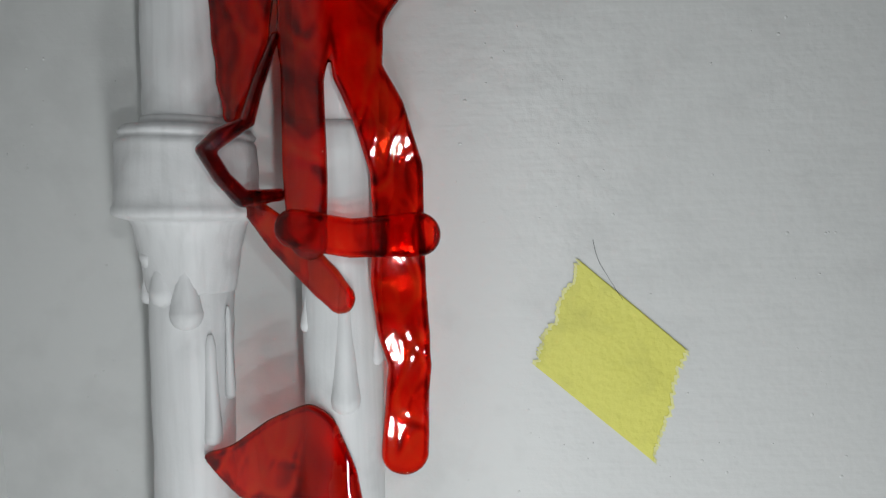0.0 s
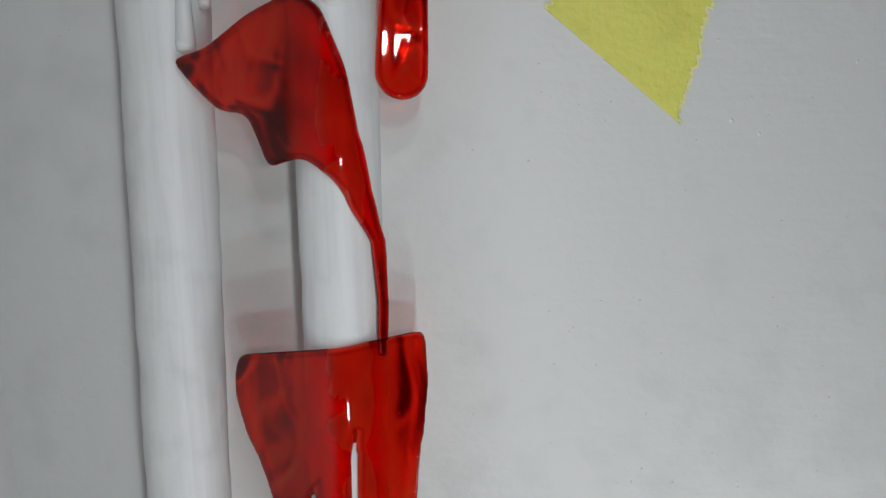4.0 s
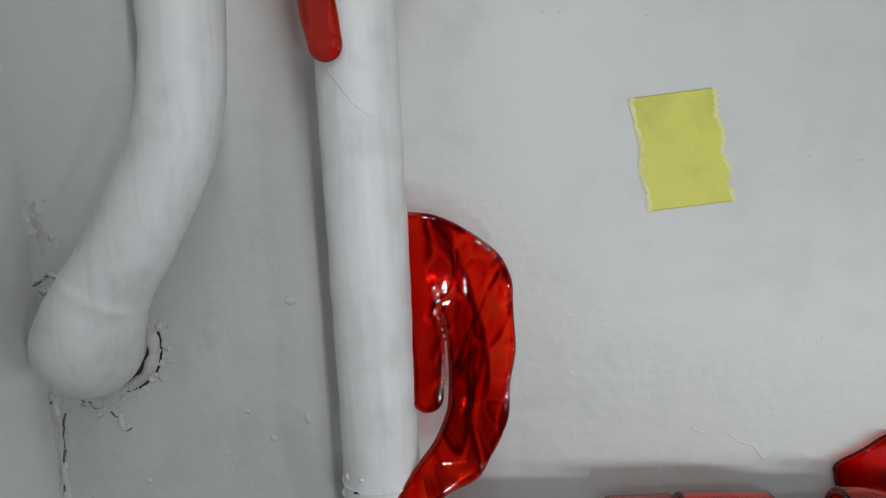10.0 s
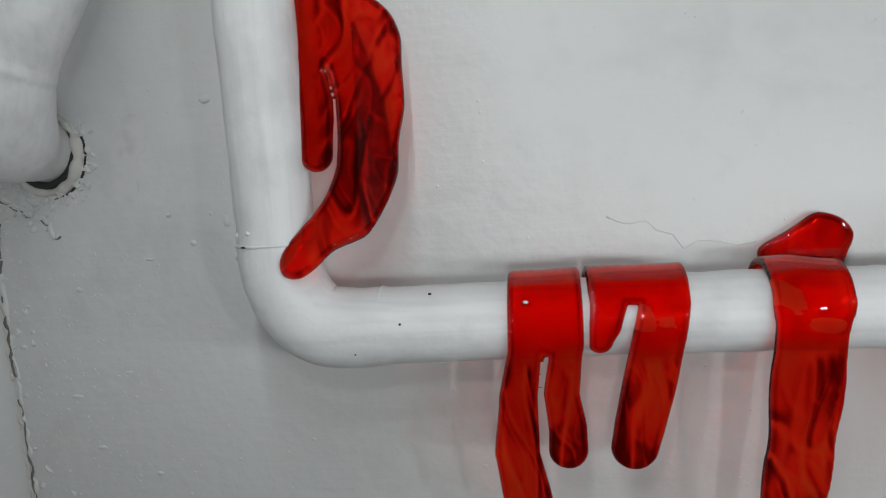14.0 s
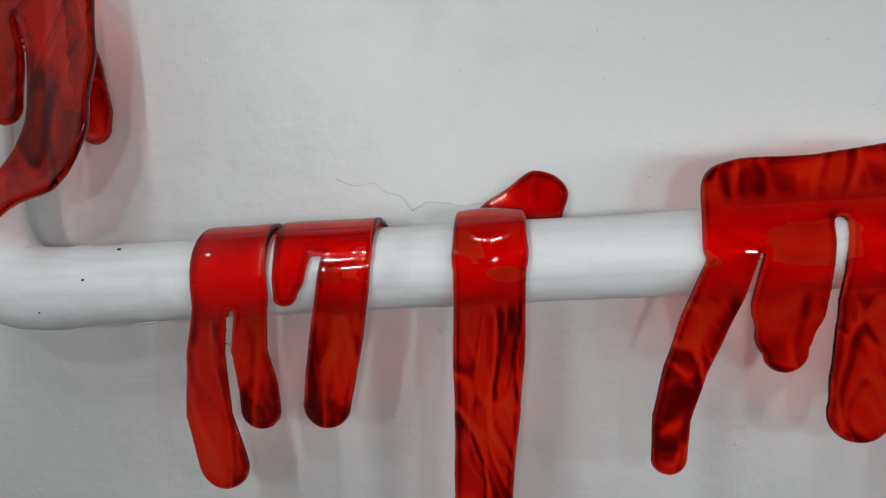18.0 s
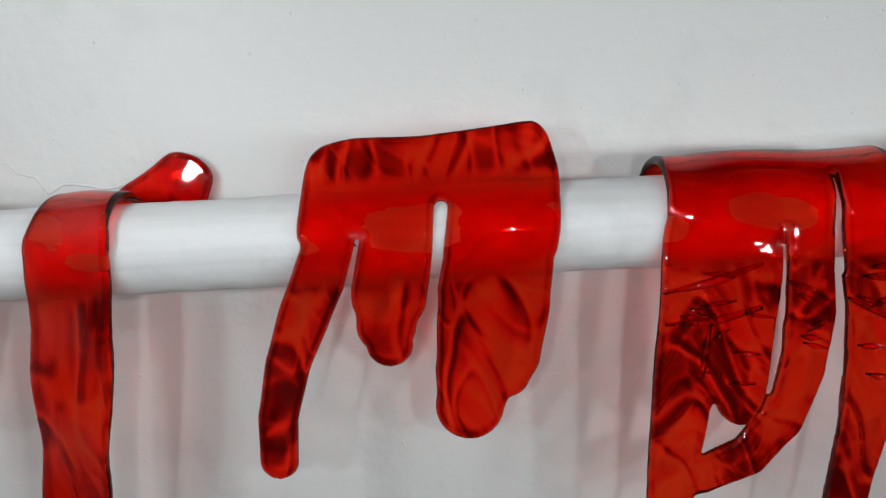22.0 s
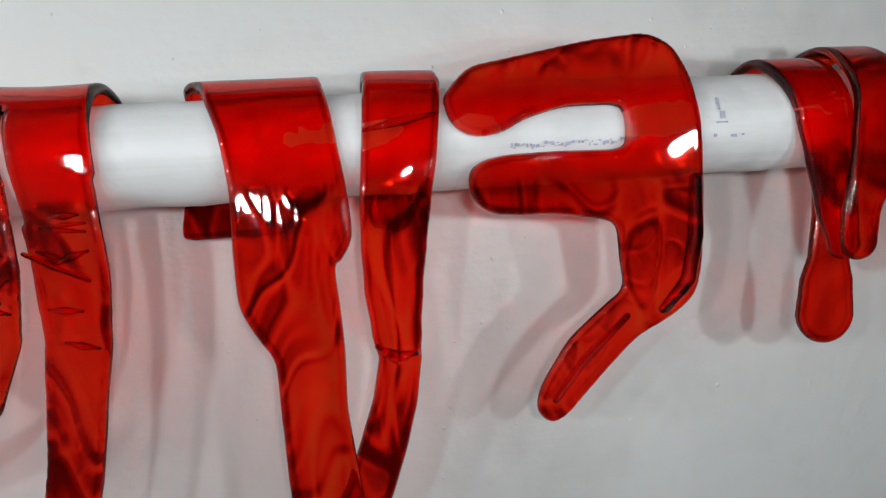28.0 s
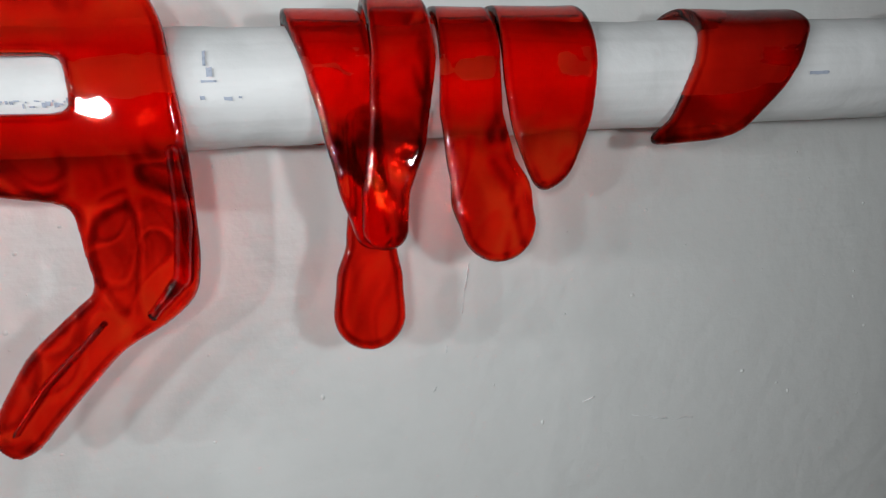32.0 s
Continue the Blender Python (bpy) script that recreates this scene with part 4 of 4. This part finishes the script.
patch("old_paint_patch", [(-12.0, 10.6), (-11.75, 10.9), (-11.5, 9.9), (-11.5, 9.0), (-11.68, 9.0), (-11.8, 9.8)], PLASTER, 5)
patch("old_paint_patch", [(-9.0, 4.4), (-8.5, 4.5), (-8.2, 4.1), (-8.7, 3.8)], PATCH, 7)


def crumbs(count, seed):
    """Broken filler and flaked paint where the pipe meets the corner."""
    r = random.Random(seed)
    verts, faces = [], []
    for _ in range(count):
        pick = r.random()
        if pick < 0.45:
            t, d = r.uniform(-3.4, 0.6), abs(r.gauss(0, 0.3))
            cx, cz = -9.5 + (1.45 + d) * math.cos(t), 5.8 + (1.45 + d) * math.sin(t)
        elif pick < 0.75:
            k = r.random()
            cx, cz = -12.8 + 3.0 * k + r.gauss(0, 0.2), 4.8 - 1.4 * k + r.gauss(0, 0.25)
        elif pick < 0.85:
            cx, cz = -11.9 + r.gauss(0.1, 0.4), r.uniform(7.6, 11)
        else:
            cx, cz = -11.7 + r.gauss(0.1, 0.3), r.uniform(-9, 3.4)
        s, ang, flat = r.choice((0.04, 0.06, 0.09, 0.15)), r.uniform(0, 3), r.uniform(0.35, 1.0)
        tip, lean = r.uniform(0.3, 0.9), r.uniform(-0.5, 0.5)
        b, sides = len(verts), 7
        verts.append(((cx + 0.3 * s * lean) * CM, -s * tip * CM, cz * CM))
        for f, dep in ((0.6, 0.8 * tip), (1.0, -0.1)):
            for q in range(sides):
                t = q * math.pi * 2 / sides
                w = f * s * r.uniform(0.55, 1.6)
                px, pz = w * math.cos(t), w * math.sin(t) * flat
                verts.append(((cx + px * math.cos(ang) - pz * math.sin(ang)) * CM, -s * (dep + (lean * 0.4 * math.cos(t) if dep > 0 else 0)) * CM, (cz + px * math.sin(ang) + pz * math.cos(ang)) * CM))
        for q in range(sides):
            n = (q + 1) % sides
            faces += [(b, b + 1 + n, b + 1 + q), (b + 1 + q, b + 1 + n, b + 1 + sides + n, b + 1 + sides + q)]
    return tagged(mesh_object("plaster_crumbs", verts, faces, WALL, smooth=False), "crumbled white filler round the pipe hole", "filler", kind="stuff")


crumbs(380, 5)
for x, z, sx, sz in ((-8.9, 0.9, 0.13, 0.1), (-4.3, 2.4, 0.12, 0.1), (-5.1, 3.4, 0.09, 0.08), (-8.9, -5.1, 0.2, 0.09), (-6.7, -6.1, 0.12, 0.08), (-3.3, 7.2, 0.2, 0.16), (-3.0, 3.1, 0.12, 0.2), (-6.0, 1.9, 0.16, 0.06), (-9.6, -3.1, 0.22, 0.07), (-7.4, -2.2, 0.14, 0.05)):
    tagged(blob("wall_lump", (x, 0.0, z), (sx, 0.07, sz), WALL, seed=x), kind="structure")
ridge = [(9.6, 2.6), (10.2, 2.35), (10.8, 2.4), (11.1, 2.1), (11.6, 1.95), (11.9, 1.5), (12.3, 1.72), (12.9, 1.68), (13.5, 1.55), (14.0, 1.62)]
tagged(tube("paint_ridge", [(x, 0.01, z, 0.035) for x, z in ridge], WALL, sides=8, lump=0.01), kind="structure")
for way, r in (([(51.7, -4.1), (51.62, -4.7), (51.45, -5.5)], 0.014), ([(39.86, -4.2), (39.97, -4.35), (39.99, -4.75)], 0.012), ([(54.6, -8.05), (55.05, -7.88)], 0.02), ([(56.5, -8.76), (57.3, -8.95), (58.05, -8.9)], 0.012), ([(51.05, -6.1), (50.95, -6.5)], 0.012), ([(50.72, -7.1), (50.55, -7.35)], 0.02), ([(56.0, -8.6), (57.2, -8.9)], 0.016)):
    ragged("wall_scuff", way, r, SCUFF, 0.05, 0.004, -0.003)
hair = [(7.55, -0.05, 36.6), (7.7, -0.12, 36.0), (8.1, -0.15, 35.3), (8.5, -0.1, 34.7)]
tagged(tube("hair", [(*q, 0.006) for q in hair], DARK, sides=6, lump=0.0), "thin dark hair stuck to the wall above the tape", "hair")


def specks(count, seed):
    """Small grains of paint and dust nubs all over the wall, as one sheet of stuff."""
    r = random.Random(seed)
    verts, faces = [], []
    for _ in range(count):
        zone = r.random()
        if zone < 0.28:
            cx, cz = -11.4 + abs(r.gauss(0, 3.2)), r.uniform(-10, 4.5)
        elif zone < 0.7:
            cx, cz = r.uniform(-11.5, 64), r.uniform(-9, 9)
        else:
            cx, cz = r.uniform(-11.5, 16), r.uniform(9, 46)
        s = r.choice((0.025, 0.035, 0.045, 0.055))
        sx, sz, ang = s * r.uniform(0.7, 1.4), s * r.uniform(0.7, 1.4), r.uniform(0, 3)
        b = len(verts)
        verts.append((cx * CM, -s * 0.42 * CM, cz * CM))
        for ringk, (f, d) in enumerate(((0.55, 0.3), (1.0, -0.02))):
            for q in range(8):
                t = q * math.pi / 4 + ang
                verts.append(((cx + f * sx * math.cos(t)) * CM, -s * d * CM, (cz + f * sz * math.sin(t)) * CM))
        for q in range(8):
            n = (q + 1) % 8
            faces.append((b, b + 1 + n, b + 1 + q))
            faces.append((b + 1 + q, b + 1 + n, b + 9 + n, b + 9 + q))
    ob = mesh_object("wall_grains", verts, faces, WALL)
    return tagged(ob, "small white paint grains on the wall", "paint grains", kind="stuff")


specks(980, 8)

# the empties sit at the middle of their drips
for ob in list(bpy.data.objects):
    if ob.type == "EMPTY":
        box = [v.co for c in ob.children for v in c.data.vertices]
        mid = Vector([(min(q[k] for q in box) + max(q[k] for q in box)) / 2 for k in range(3)])
        ob.location = mid
        for c in ob.children:
            c.data.transform(Matrix.Translation(-mid))
